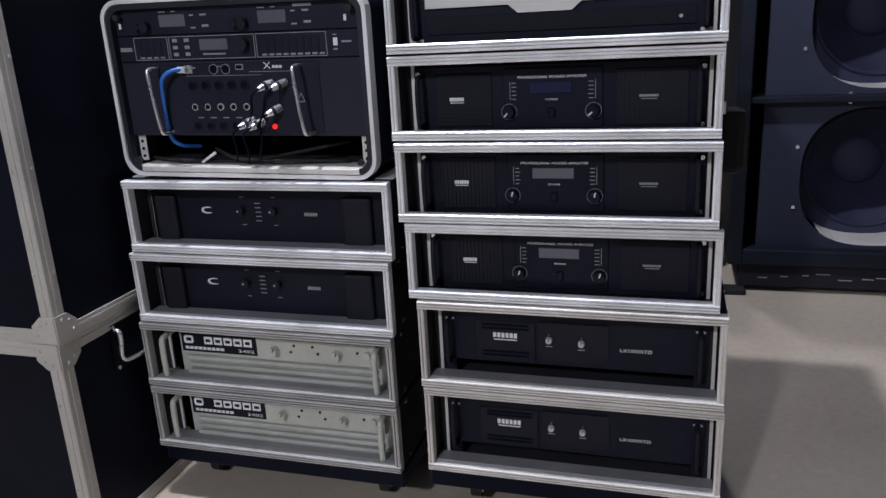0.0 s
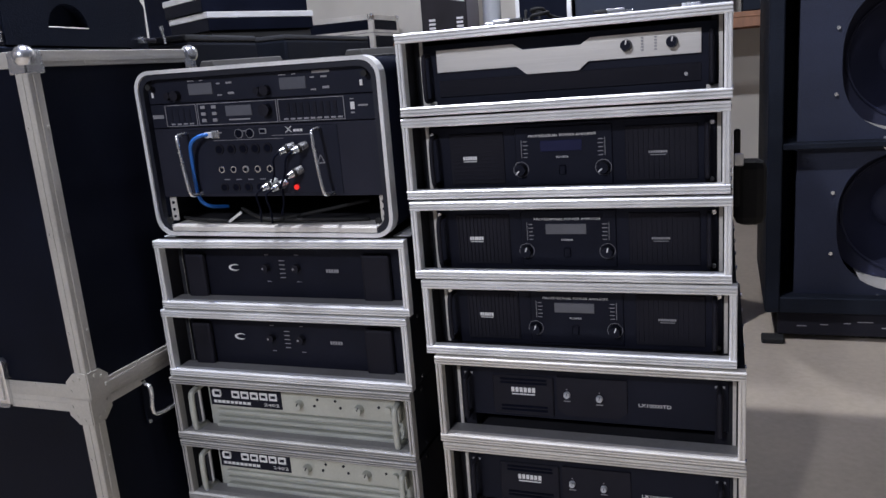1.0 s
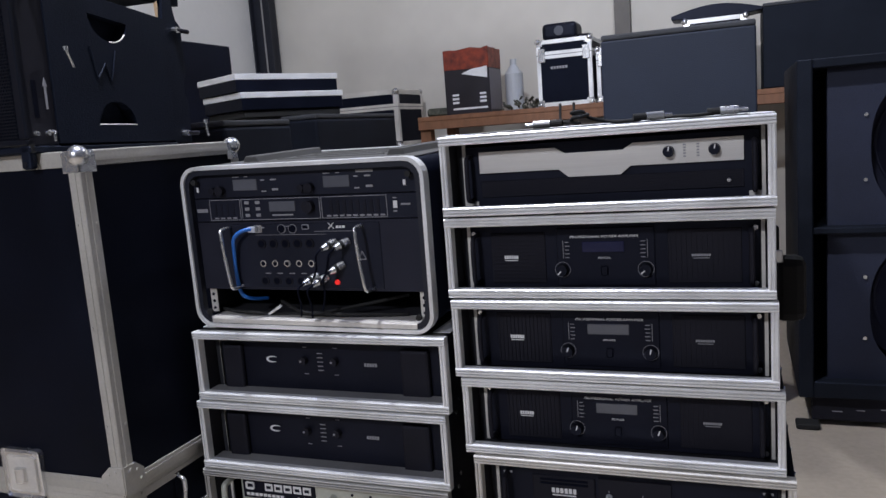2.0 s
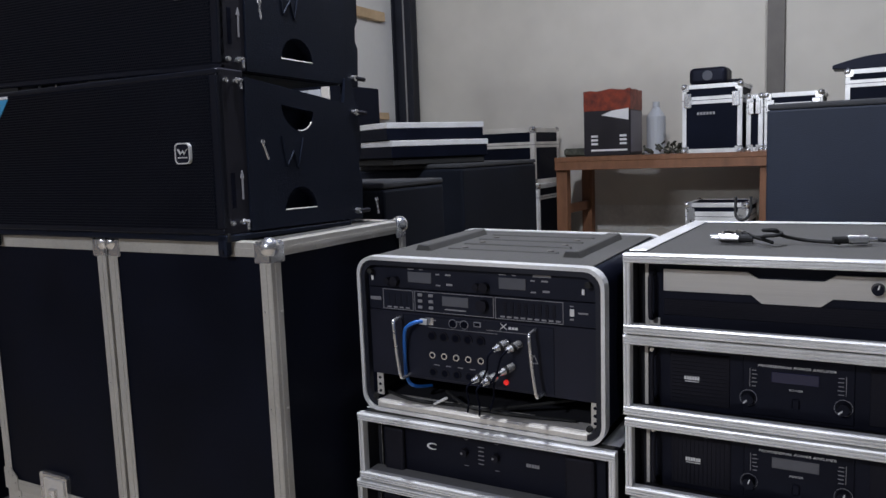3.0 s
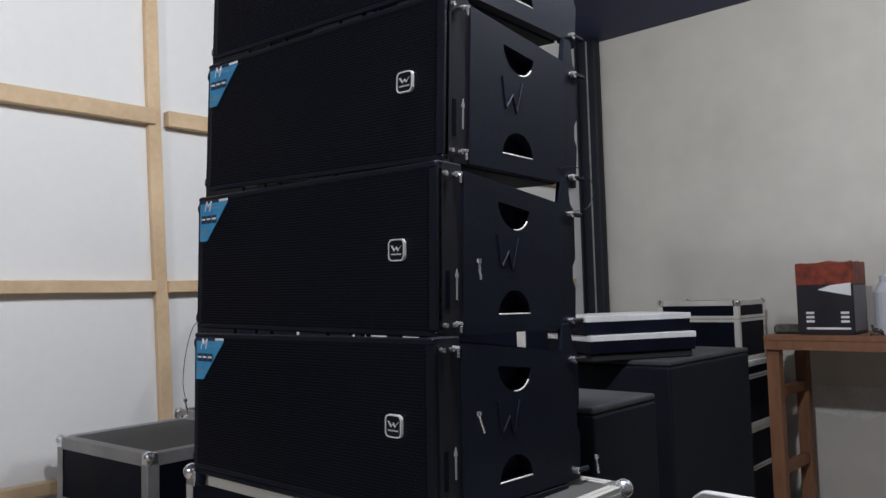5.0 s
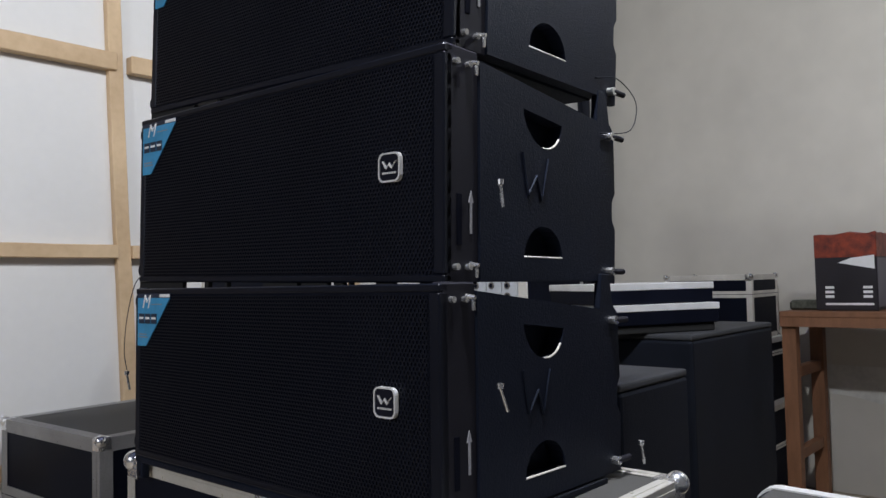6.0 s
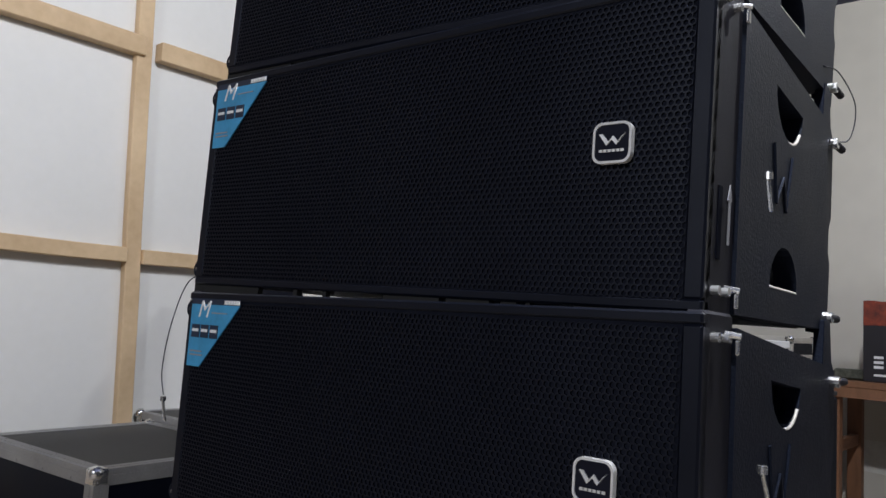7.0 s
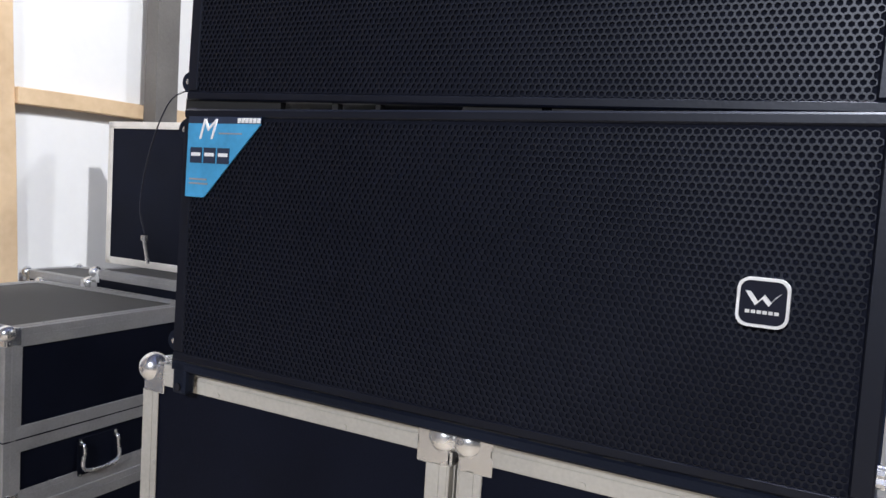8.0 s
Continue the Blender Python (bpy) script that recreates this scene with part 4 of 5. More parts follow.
def array_box(h, label):
    """A trapezoid line array element; local origin: front bottom left corner."""
    a = thing("line_array_speaker", (0, 0, 0), label, "loudspeaker", "line array stack")
    zb = h - 0.042
    bm = bmesh.new()
    prism(bm, [(0.016, 0.003), (BD, 0.003), (BD, zb), (0.07, h - 0.008), (0.016, h - 0.003)], "x", 0.03, BW - 0.03)
    part("cabinet", bm, "array_paint", a)
    block("foam", a, "grille_cloth", (0.02, BW - 0.02, 0.0022, 0.0155, 0.01, h - 0.01))
    part("grille", grille_mesh(0.02, BW - 0.02, 0.012, h - 0.012, 0.0064, 0.00262), None, a, "black perforated steel grille")
    bm = bmesh.new()
    for d in ((0.004, BW - 0.004, 0.002, 0.0125), (0.004, BW - 0.004, h - 0.0125, h - 0.002), (0.004, 0.0215, 0.0125, h - 0.0125), (BW - 0.0215, BW - 0.004, 0.0125, h - 0.0125)):
        box(bm, d[0], d[1], -0.0006, 0.016, d[2], d[3], 0.002)
    part("grille_frame", bm, "grille", a)
    for x, s in ((BW - 0.012, 1), (0.012, -1)):
        bm = bmesh.new()
        box(bm, x - 0.01, x + 0.008, 0.003, 0.07, 0.0, h, 0.003)
        r = part("rigging_bar", bm, "amp_panel", a)
        xo = x + 0.008 if s > 0 else x - 0.01
        for z in (0.022, h - 0.022):
            for y in (0.02, 0.045):
                cylinder("bolt", r, "steel", (xo, y, z), (xo + s * 0.007, y, z), 0.0042, 10)
            pin = cylinder("pin", r, "steel", (xo, 0.05, z + 0.004), (xo + s * 0.013, 0.053, z + 0.002), 0.003, 8)
            block("pin_tag", a, "steel", (min(xo + s * 0.009, xo + s * 0.012), max(xo + s * 0.009, xo + s * 0.012), 0.049, 0.055, z - 0.014, z - 0.001), 0.001)
        for z in (0.024, h - 0.026) if s < 0 else ():
            kn = cylinder("knuckle", r, "array_paint", (xo, 0.006, z), (xo, 0.03, z), 0.0125, 18)
            cylinder("bolt", kn, "steel", (xo, 0.0065, z), (xo, 0.003, z), 0.0035, 10)
        bm = bmesh.new()
        box(bm, min(xo, xo + s * 0.001), max(xo, xo + s * 0.001), 0.024, 0.034, 0.05, 0.115, 0.0002)
        part("slot", bm, "foam", r)
        bm = bmesh.new()
        arrow = [(0.0505, 0.065), (0.0545, 0.065), (0.0545, 0.105), (0.0575, 0.105), (0.0525, 0.12), (0.0475, 0.105), (0.0505, 0.105)]
        prism(bm, arrow, "x", xo + s * 0.0002, xo + s * 0.0014)
        part("arrow", bm, "print_dim", r, "pale upward arrow")
        # side panel with two grips
        out = [(0.068, 0.004), (BD - 0.005, 0.004), (BD - 0.005, zb - 0.002), (0.068, h - 0.012)]
        slope = lambda y: h - 0.012 - (y - 0.068) * (0.032 / 0.32)  # noqa: E731
        top = [(p, q + (slope(p) - slope(0.21))) for p, q in half_moon(0.218, h - 0.062, 0.05, False, 12, 0.9)]
        low = half_moon(0.218, 0.038, 0.05, True, 12, 0.9)
        xp = x - 0.012 if s > 0 else x + 0.012
        sp = part("side_panel", plate_with_holes(out, [top, low], xp, s * 0.024), "array_paint", a, "textured black side panel with two grips")
        xs = xp + s * 0.0245
        for loop, lo_half in ((top, slice(5, 12)), (low, None)):
            bm = bmesh.new()
            pts = [loop[0], loop[-1]] if lo_half is None else loop[2:7]
            tube(bm, [(xs - s * 0.002, p[0], p[1]) for p in pts], 0.0019, 6, 3)
            part("grip_lip", bm, "alu_dull", sp, "bright edge on part of the grip")
        bm = bmesh.new()
        zz = [(0.165, 0.185), (0.178, 0.125), (0.2, 0.155), (0.212, 0.12), (0.23, 0.182)]
        for p, q in zip(zz, zz[1:]):
            rod(bm, (xs, p[0], p[1]), (xs, q[0], q[1]), 0.0022, 6)
        part("emblem", bm, "array_paint", sp)
        # rear rigging plate with a waisted edge
        bm = bmesh.new()
        edge = [(BD - 0.002, 0.0), (BD + 0.055, 0.0), (BD + 0.058, 0.09), (BD + 0.048, 0.105), (BD + 0.048, 0.135), (BD + 0.058, 0.15), (BD + 0.055, zb - 0.01), (BD + 0.04, zb + 0.004), (BD + 0.03, h + 0.012), (BD + 0.004, h + 0.012), (BD - 0.002, zb)]
        prism(bm, edge, "x", xp + s * 0.004, xp + s * 0.016, 0.001)
        rp = part("rear_plate", bm, "array_paint", a)
        for z in (0.02, zb - 0.02):
            cylinder("bolt", rp, "steel", (xp + s * 0.016, BD + 0.03, z), (xp + s * 0.028, BD + 0.03, z), 0.007, 10)
            cylinder("rear_pin", rp, "amp_panel", (xp + s * 0.024, BD + 0.03, z), (xp + s * 0.024, BD + 0.068, z), 0.005, 10)
    block("back_panel", a, "array_paint", (0.03, BW - 0.03, BD, BD + 0.006, 0.004, zb - 0.002))
    # added blocks close the box gap except where slits of light show through
    for k, (x0, x1) in enumerate(((0.0, 0.147), (0.218, 0.226), (0.274, 0.28), (0.376, 0.459), (0.469, 0.526), (0.54, 0.559), (0.57, 0.575), (0.624, 0.657), (0.704, BW))):
        block("rubber_pad", a, "rubber", (x0, x1, 0.004, 0.012, -0.011, 0.004))
    # badge
    bx, bz = 0.659, 0.153
    bm = bmesh.new()
    prism(bm, rounded(bx - 0.0182, bx + 0.0182, bz - 0.0182, bz + 0.0182, 0.008), "y", -0.006, -0.001)
    b = part("badge", bm, "amp_black", a, "rounded square badge with a silver rim")
    bm = bmesh.new()
    ring(bm, rounded(bx - 0.0195, bx + 0.0195, bz - 0.0195, bz + 0.0195, 0.009), rounded(bx - 0.0172, bx + 0.0172, bz - 0.0172, bz + 0.0172, 0.0075), -0.0075, -0.001)
    part("rim", bm, "alu", b)
    bm = bmesh.new()
    for p0, p1, p2, p3 in (((-0.0135, 0.0085), (-0.0095, 0.0085), (-0.0035, 0.001), (-0.0055, -0.0025)), ((-0.0055, -0.0025), (-0.0035, 0.001), (0.001, 0.0065), (-0.0005, 0.003)), ((-0.0005, 0.003), (0.001, 0.0065), (0.006, 0.001), (0.0045, -0.0025)), ((0.0045, -0.0025), (0.006, 0.001), (0.0135, 0.0085), (0.0095, 0.0055))):
        prism(bm, [(bx + p, bz + q) for p, q in (p0, p1, p2, p3)], "y", -0.0075, -0.006)
    part("emblem", bm, "alu", b)
    bars(b, "maker_mark", "alu", [(bx - 0.0125 + 0.0043 * k, bx - 0.0092 + 0.0043 * k, bz - 0.0088, bz - 0.0062) for k in range(6)], -0.0072)
    # sticker in the corner
    sx, sz = 0.0145, h - 0.019
    bm = bmesh.new()
    prism(bm, [(sx, sz), (sx, sz - 0.086), (sx + 0.03, sz - 0.086), (sx + 0.112, sz)], "y", -0.0022, -0.0006)
    st = part("sticker", bm, "label_blue", a, "blue corner sticker with white and dark print")
    bars(st, "header_strip", "label_dark", [(sx, sx + 0.112, sz, sz + 0.008)], -0.0022)
    for k in range(3):
        bars(st, "boxed_mark", "label_dark", [(sx + 0.006 + 0.0215 * k, sx + 0.0245 + 0.0215 * k, sz - 0.046, sz - 0.028)], -0.003)
        bars(st, "boxed_print", "print", [(sx + 0.008 + 0.0215 * k, sx + 0.0225 + 0.0215 * k, sz - 0.038, sz - 0.034)], -0.0036)
    bars(st, "maker_mark", "print", [(sx + 0.078 + 0.0058 * k, sx + 0.0825 + 0.0058 * k, sz + 0.001, sz + 0.0065) for k in range(6)], -0.003)
    bars(st, "fine_print", "print_dim", [(sx + 0.006, sx + 0.034, sz - 0.066, sz - 0.064), (sx + 0.006, sx + 0.036, sz - 0.071, sz - 0.069), (sx + 0.05, sx + 0.085, sz - 0.012, sz - 0.0105)], -0.003)
    lettering("series_letter", "M", st, "print", sx + 0.03, -0.0028, sz - 0.018, 0.034, None, 0.3)
    return a


first = array_box(0.305, "black line array loudspeaker with a perforated grille and blue sticker")
HANG = [(-1.896, 1.029, 1.459, -1.0, 1.0, 0.8), (-1.898, 1.056, 1.778, -1.0, 2.1, 1.1), (-1.902, 1.08, 2.099, -1.0, 2.5, 1.2)]
for row in HANG:
    copy_thing(first, pose(*row))
first.matrix_basis = pose(-1.888, 1.014, 1.146, -1.0, 0.1, 0.1)
bm = bmesh.new()
box(bm, 0.0, BW, 0.002, BD, -0.012, 0.001, 0.003)
part("bottom_rail", bm, "array_paint", first)
for x in (0.003, BW - 0.027):
    tab = block("front_tab", first, "array_paint", (x, x + 0.024, 0.002, 0.018, -0.04, 0.004), 0.005, "", 2)
    cylinder("screw", tab, "amp_panel", (x + 0.012, 0.0025, -0.03), (x + 0.012, 0.0, -0.03), 0.0045, 12)


# ---- back of the room ----
def plain_case(name, dims, mat, label, category, bevel=0.006):
    bm = bmesh.new()
    x0, x1, y0, y1, z0, z1 = dims
    c = thing(name, (x0, y0, z0), label, category)
    if category == "cabinet":
        block("body", c, mat, (0, x1 - x0, 0, y1 - y0, 0, z1 - z0 - 0.02), bevel, "", 2)
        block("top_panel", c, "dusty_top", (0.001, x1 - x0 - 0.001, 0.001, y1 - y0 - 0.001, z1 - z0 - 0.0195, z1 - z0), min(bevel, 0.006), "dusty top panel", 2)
    else:
        block("cabinet", c, mat, (0, x1 - x0, 0, y1 - y0, 0, z1 - z0), bevel, "", 2)
    bm.free()
    return c


# steel columns and battens
def batten(name, dims, mat="pine", bow=0.0, lean=0.0):
    """A sawn batten with uneven edges; bow bends an upright sideways."""
    bm = bmesh.new()
    box(bm, *dims, 0.003)
    ax = 2 if dims[5] - dims[4] > dims[3] - dims[2] else 1
    bmesh.ops.subdivide_edges(bm, edges=[e for e in bm.edges if abs(e.verts[0].co[ax] - e.verts[1].co[ax]) > 0.3], cuts=14)
    for v in bm.verts:
        q = v.co[ax]
        wave = 0.004 * noise.noise(Vector((q * 3.1, dims[2], dims[4])))
        v.co[3 - ax] += wave + (bow * math.sin(q * 1.9) + lean * (q - 1.59) if ax == 2 else 0.0)
    return structure(name, bm, mat, "rough pine batten fixed to the white wall")


for y in (-2.3, -0.95, 0.45, 1.84, 3.1, 4.4):
    batten("trim_upright", (WEST, WEST + 0.034, y - 0.03, y + 0.03, FLOOR, TOP), "pine", 0.006, -0.03)
for z, half in ((0.79, 0.026), (1.598, 0.027), (2.375, 0.036), (3.15, 0.03)):
    for y0, y1 in ((-3.4, -2.33), (-2.27, -0.98), (-0.92, 0.42), (0.48, 1.81), (1.87, 3.07), (3.13, 4.37), (4.43, 5.3)):
        batten("trim_rail", (WEST, WEST + 0.05, y0, y1, z - half, z + half))
slab("column_west", "column_grey", (WEST + 0.053, WEST + 0.118, 2.35, 2.45, FLOOR, TOP), "grey steel post against the white wall")


def steel_column(name, x, y, w, mat):
    bm = bmesh.new()
    for dims in ((x - w / 2, x - w / 2 + 0.012, y - 0.1, y), (x + w / 2 - 0.012, x + w / 2, y - 0.1, y), (x - w / 2, x + w / 2, y - 0.055, y - 0.045)):
        box(bm, *dims, FLOOR, TOP, 0.001)
    return structure(name, bm, mat, "dark steel column against the back wall")


steel_column("column_corner", -3.525, NORTH - 0.04, 0.18, "column")
slab("trim_column", "alu_shaded_worn", (-3.533, -3.52, NORTH - 0.098, NORTH - 0.0955, 1.3, TOP), "thin pale strip of bare metal down the steel column")
slab("column_back", "column_grey", (-0.765, -0.662, NORTH - 0.08, NORTH, FLOOR, TOP), "grey steel post on the back wall")


def table(x0, x1, y0, y1, top, label):
    t = thing("work_table", (x0, y0, FLOOR), label, "table")
    w, d, h = x1 - x0, y1 - y0, top - FLOOR
    for k in range(4):
        block("top_board", t, "brown_wood", (0, w, d * k / 4 + 0.001, d * (k + 1) / 4 - 0.001, h - 0.03, h), 0.002)
    block("apron", t, "brown_wood", (0.0, w, 0.004, 0.03, h - 0.085, h - 0.03), 0.002)
    block("apron", t, "brown_wood", (0.0, w, d - 0.03, d - 0.004, h - 0.085, h - 0.03), 0.002)
    for x in (0.0, w - 0.075):
        for y in (0.032, d - 0.105):
            block("leg", t, "brown_wood", (x, x + 0.075, y, y + 0.07, 0, h - 0.03), 0.003)
        for z in (0.32, 0.78):
            block("rung", t, "brown_wood", (x + 0.015, x + 0.06, 0.1, d - 0.1, z, z + 0.06), 0.003)
    return t


table(-1.977, -0.64, 4.82, 5.46, 1.228, "brown painted wooden work table with boxes on it")
table(-0.6, 1.3, 4.85, 5.46, 1.227, "brown painted wooden table against the back wall")

# carton on the table
c = thing("printed_carton", (-1.815, 4.95, 1.229), "dark printed carton with an orange top and white stripes", "carton")
block("box", c, "carton", (0, 0.31, 0, 0.28, 0, 0.41), 0.003)
bm = bmesh.new()
box(bm, -0.001, 0.3115, -0.0015, 0.2815, 0.29, 0.412, 0.003)
bmesh.ops.subdivide_edges(bm, edges=[e for e in bm.edges if e.calc_length() > 0.1], cuts=6, use_grid_fill=True)
for v in bm.verts:
    if v.co.z > 0.405:
        v.co.z += 0.014 * noise.noise(v.co * 14) + 0.01
part("orange_top", bm, "orange", c, "crumpled orange printed top")
bm = bmesh.new()
prism(bm, [(0.12, 0.262), (0.3, 0.225), (0.3, 0.3), (0.19, 0.288)], "y", -0.0035, -0.0015)
part("white_flash", bm, "print", c)
block("side_print", c, "carton_side", (0.3105, 0.3125, 0.01, 0.27, 0.02, 0.285))
bars(c, "printing", "print", [(x, x + 0.045, z, z + 0.014) for x in (0.05, 0.24) for z in (0.07, 0.095, 0.12)] + [(0.05, 0.29, 0.03, 0.042)], -0.001)
bm = bmesh.new()
box(bm, 0.0, 0.2, 0.0, 0.16, 0.0, 0.055, 0.012)
ob = new("dark_pouch", mesh_of("dark_pouch", bm, "junk"))
ob.matrix_world = pose(-1.965, 4.97, 1.229, 0, 0, 8)
tagged(ob, "small dark olive pouch lying on the table", "pouch")
# bottle
bm = bmesh.new()
rod(bm, (0, 0, 0), (0, 0, 0.24), 0.06, 20)
rod(bm, (0, 0, 0.24), (0, 0, 0.3), 0.06, 20, 0.02)
rod(bm, (0, 0, 0.3), (0, 0, 0.335), 0.022, 14)
ob = new("plastic_bottle", mesh_of("plastic_bottle", bm, "plastic_white", False))
ob.matrix_world = pose(-1.378, 5.1, 1.229)
tagged(ob, "milky white plastic bottle on the table", "bottle")
rng = random.Random(4)
bm = bmesh.new()
for k in range(46):
    x, y = rng.uniform(0, 0.26), rng.uniform(0, 0.2)
    z = rng.uniform(0.0, 0.075) * (1 - abs(x - 0.14) / 0.2)
    a = Vector((x, y, max(z, 0.004)))
    rod(bm, a, a + Vector((rng.uniform(-0.04, 0.04), rng.uniform(-0.04, 0.04), rng.uniform(0.002, 0.03))), rng.uniform(0.004, 0.009), 6)
ob = new("scrap_heap", mesh_of("scrap_heap", bm, "junk"))
ob.matrix_world = pose(-1.43, 4.9, 1.229)
tagged(ob, "heap of small greenish metal fittings on the table", "scrap", "", "stuff")


def small_case(at, w, d, h, label, marks=True, split=(0.72, 0.83)):
    c = flight_case(at, w, d, h, label, 0, ((h * split[0], h * split[1]),), "laminate", "alu", 0.022, True, "small flight cases")
    if marks:
        bars(c, "printing", "print_dim", [(w * 0.25 + 0.018 * k, w * 0.25 + 0.013 + 0.018 * k, h * 0.56, h * 0.6) for k in range(6)], -0.003)
    for x in (0.03, w - 0.03):
        block("latch", c, "steel", (x - 0.022, x + 0.022, -0.01, -0.003, h * split[0] - 0.02, h * split[1] + 0.02), 0.003)
    return c


small_case((-1.152, 4.84, 1.231), 0.335, 0.36, 0.4, "small black flight case with aluminium edges on the table")
small_case((-0.795, 4.9, 1.231), 0.085, 0.4, 0.325, "narrow black flight case with aluminium edges on the table", False)
small_case((-0.697, 4.9, 1.231), 0.3, 0.4, 0.325, "wide black flight case with aluminium edges on the table edge")
small_case((-1.103, 4.7, FLOOR + 0.004), 0.346, 0.36, 0.86, "tall black flight case under the table edge", False, (0.875, 0.945))
tall = [o for o in bpy.data.objects if o.get("label") == "tall black flight case under the table edge"][0]
dish = block("latch", tall, "steel", (0.07, 0.2, -0.009, -0.003, 0.46, 0.55), 0.006, "pale pressed steel latch dish", 2)
block("latch_wing", dish, "alu_dull", (0.095, 0.175, -0.014, -0.008, 0.485, 0.525), 0.003)
g = thing("stage_light", (-1.13, 4.9, 1.634), "black stage light lying on a flight case", "stage light")
block("housing", g, "amp_black", (0, 0.22, 0, 0.2, 0.0, 0.105), 0.028, "", 3)
block("bracket", g, "amp_panel", (0.02, 0.29, 0.08, 0.16, 0.0, 0.03), 0.004)
cylinder("lens", g, "screen", (0.11, 0.002, 0.055), (0.11, -0.006, 0.055), 0.03, 18)

plain_case("speaker_cabinet", (-0.427, 0.068, 2.75, 3.2, FLOOR, 1.402), "grey_black", "tall dusty dark grey cabinet standing behind the racks", "cabinet")
plain_case("speaker_cabinet", (0.148, 0.93, 4.87, 5.4, 1.229, 1.7), "carpet", "dark blue-black loudspeaker cabinet on the table", "cabinet")
flight_case((-0.28, 4.89, 1.231), 0.345, 0.35, 0.425, "black flight case with aluminium edges under a domed cover", 0, ((0.33, 0.37),), "laminate", "alu", 0.022, True)
bm = bmesh.new()
pts = [(-0.35 + 0.5 * k / 12, 0.06 + 0.045 * math.sin(math.pi * k / 12)) for k in range(13)]
prism(bm, pts + [(0.15, 0.045), (0.05, 0.03), (-0.22, 0.03), (-0.35, 0.04)], "y", 0.0, 0.2, 0.004)
ob = new("domed_cover", mesh_of("domed_cover", bm, "amp_black"))
ob.matrix_world = pose(0.0, 4.9, 1.629)
tagged(ob, "domed black cover lying on a flight case", "cover")

# cabinets behind the stacks
plain_case("speaker_cabinet", (-2.4, -1.66, 2.93, 3.75, FLOOR, 1.236), "carpet", "large worn black loudspeaker cabinet with scuffed corners", "cabinet", 0.012)
plain_case("speaker_cabinet", (-2.1, -1.4, 1.93, 2.3, FLOOR, 1.2), "carpet", "black loudspeaker cabinet with a dusty top", "cabinet", 0.01)
for k, (dz, dx) in enumerate(((0.0, 0.0), (0.077, -0.02))):
    c = thing("case_lid", (-1.905 + dx, 2.76, 1.268 + dz), "flat black case lid with a wide aluminium edge, stacked", "case lid", "stacked case lids", 62)
    block("panel", c, "laminate", (0, 0.5, 0, 0.36, 0, 0.072), 0.003)
    block("edge_strip", c, "alu", (-0.003, 0.503, -0.003, 0.363, 0.05, 0.075), 0.002, "bright aluminium strip")
c = thing("foam_pad", (-1.905, 2.76, 1.2365), "dark foam pad under the stacked case lids", "pad", "", 62)
block("pad", c, "rubber", (0.01, 0.49, 0.01, 0.35, 0, 0.031), 0.004)
flight_case((-2.71, 4.95, 1.05), 0.54, 0.45, 0.385, "black flight case with aluminium edges on another case", 0, ((0.25, 0.29),), "laminate", "alu_dull", 0.03)
flight_case((-2.7, 4.93, 0.64), 0.56, 0.5, 0.408, "black rack case in a stack by the back wall", 0, ((0.3, 0.33),), "laminate", "alu", 0.03)
flight_case((-2.7, 4.93, FLOOR + 0.003), 0.56, 0.5, 0.562, "black flight case under others by the back wall", 0, ((0.3, 0.33),), "laminate", "alu_dull", 0.03)

# double bass cabinet on a castor frame
SX, SY = 0.18, 2.68
sub = thing("bass_cabinet", (SX, SY, FLOOR), "tall black bass cabinet with two round openings on a castor frame", "loudspeaker")
SW, SH, SD = 0.87, 1.184, 0.7
z0 = 0.1
block("side_panel", sub, "carpet", (0, 0.045, 0.0, SD, z0, SH), 0.004)
block("side_panel", sub, "carpet", (SW - 0.045, SW, 0.0, SD, z0, SH), 0.004)
block("top_panel", sub, "carpet", (0.045, SW - 0.045, 0.0, SD, SH - 0.03, SH), 0.004)
block("bottom_panel", sub, "carpet", (0.045, SW - 0.045, 0.0, SD, z0, z0 + 0.055), 0.004)
block("back_panel", sub, "carpet", (0.045, SW - 0.045, SD - 0.03, SD, z0 + 0.055, SH - 0.03))
mid = 0.65
block("divider", sub, "carpet", (0.045, SW - 0.045, 0.002, SD - 0.03, mid - 0.011, mid + 0.011), 0.004)
FACE = 0.05


def squarish(cx, cz, r, k, n=48):
    """Outline of an opening between a circle (k = 1) and a square."""
    out = []
    for i in range(n):
        a = 2 * math.pi * i / n
        c, q = math.cos(a), math.sin(a)
        out.append((cx + r * math.copysign(abs(c) ** k, c), cz + r * math.copysign(abs(q) ** k, q)))
    return out


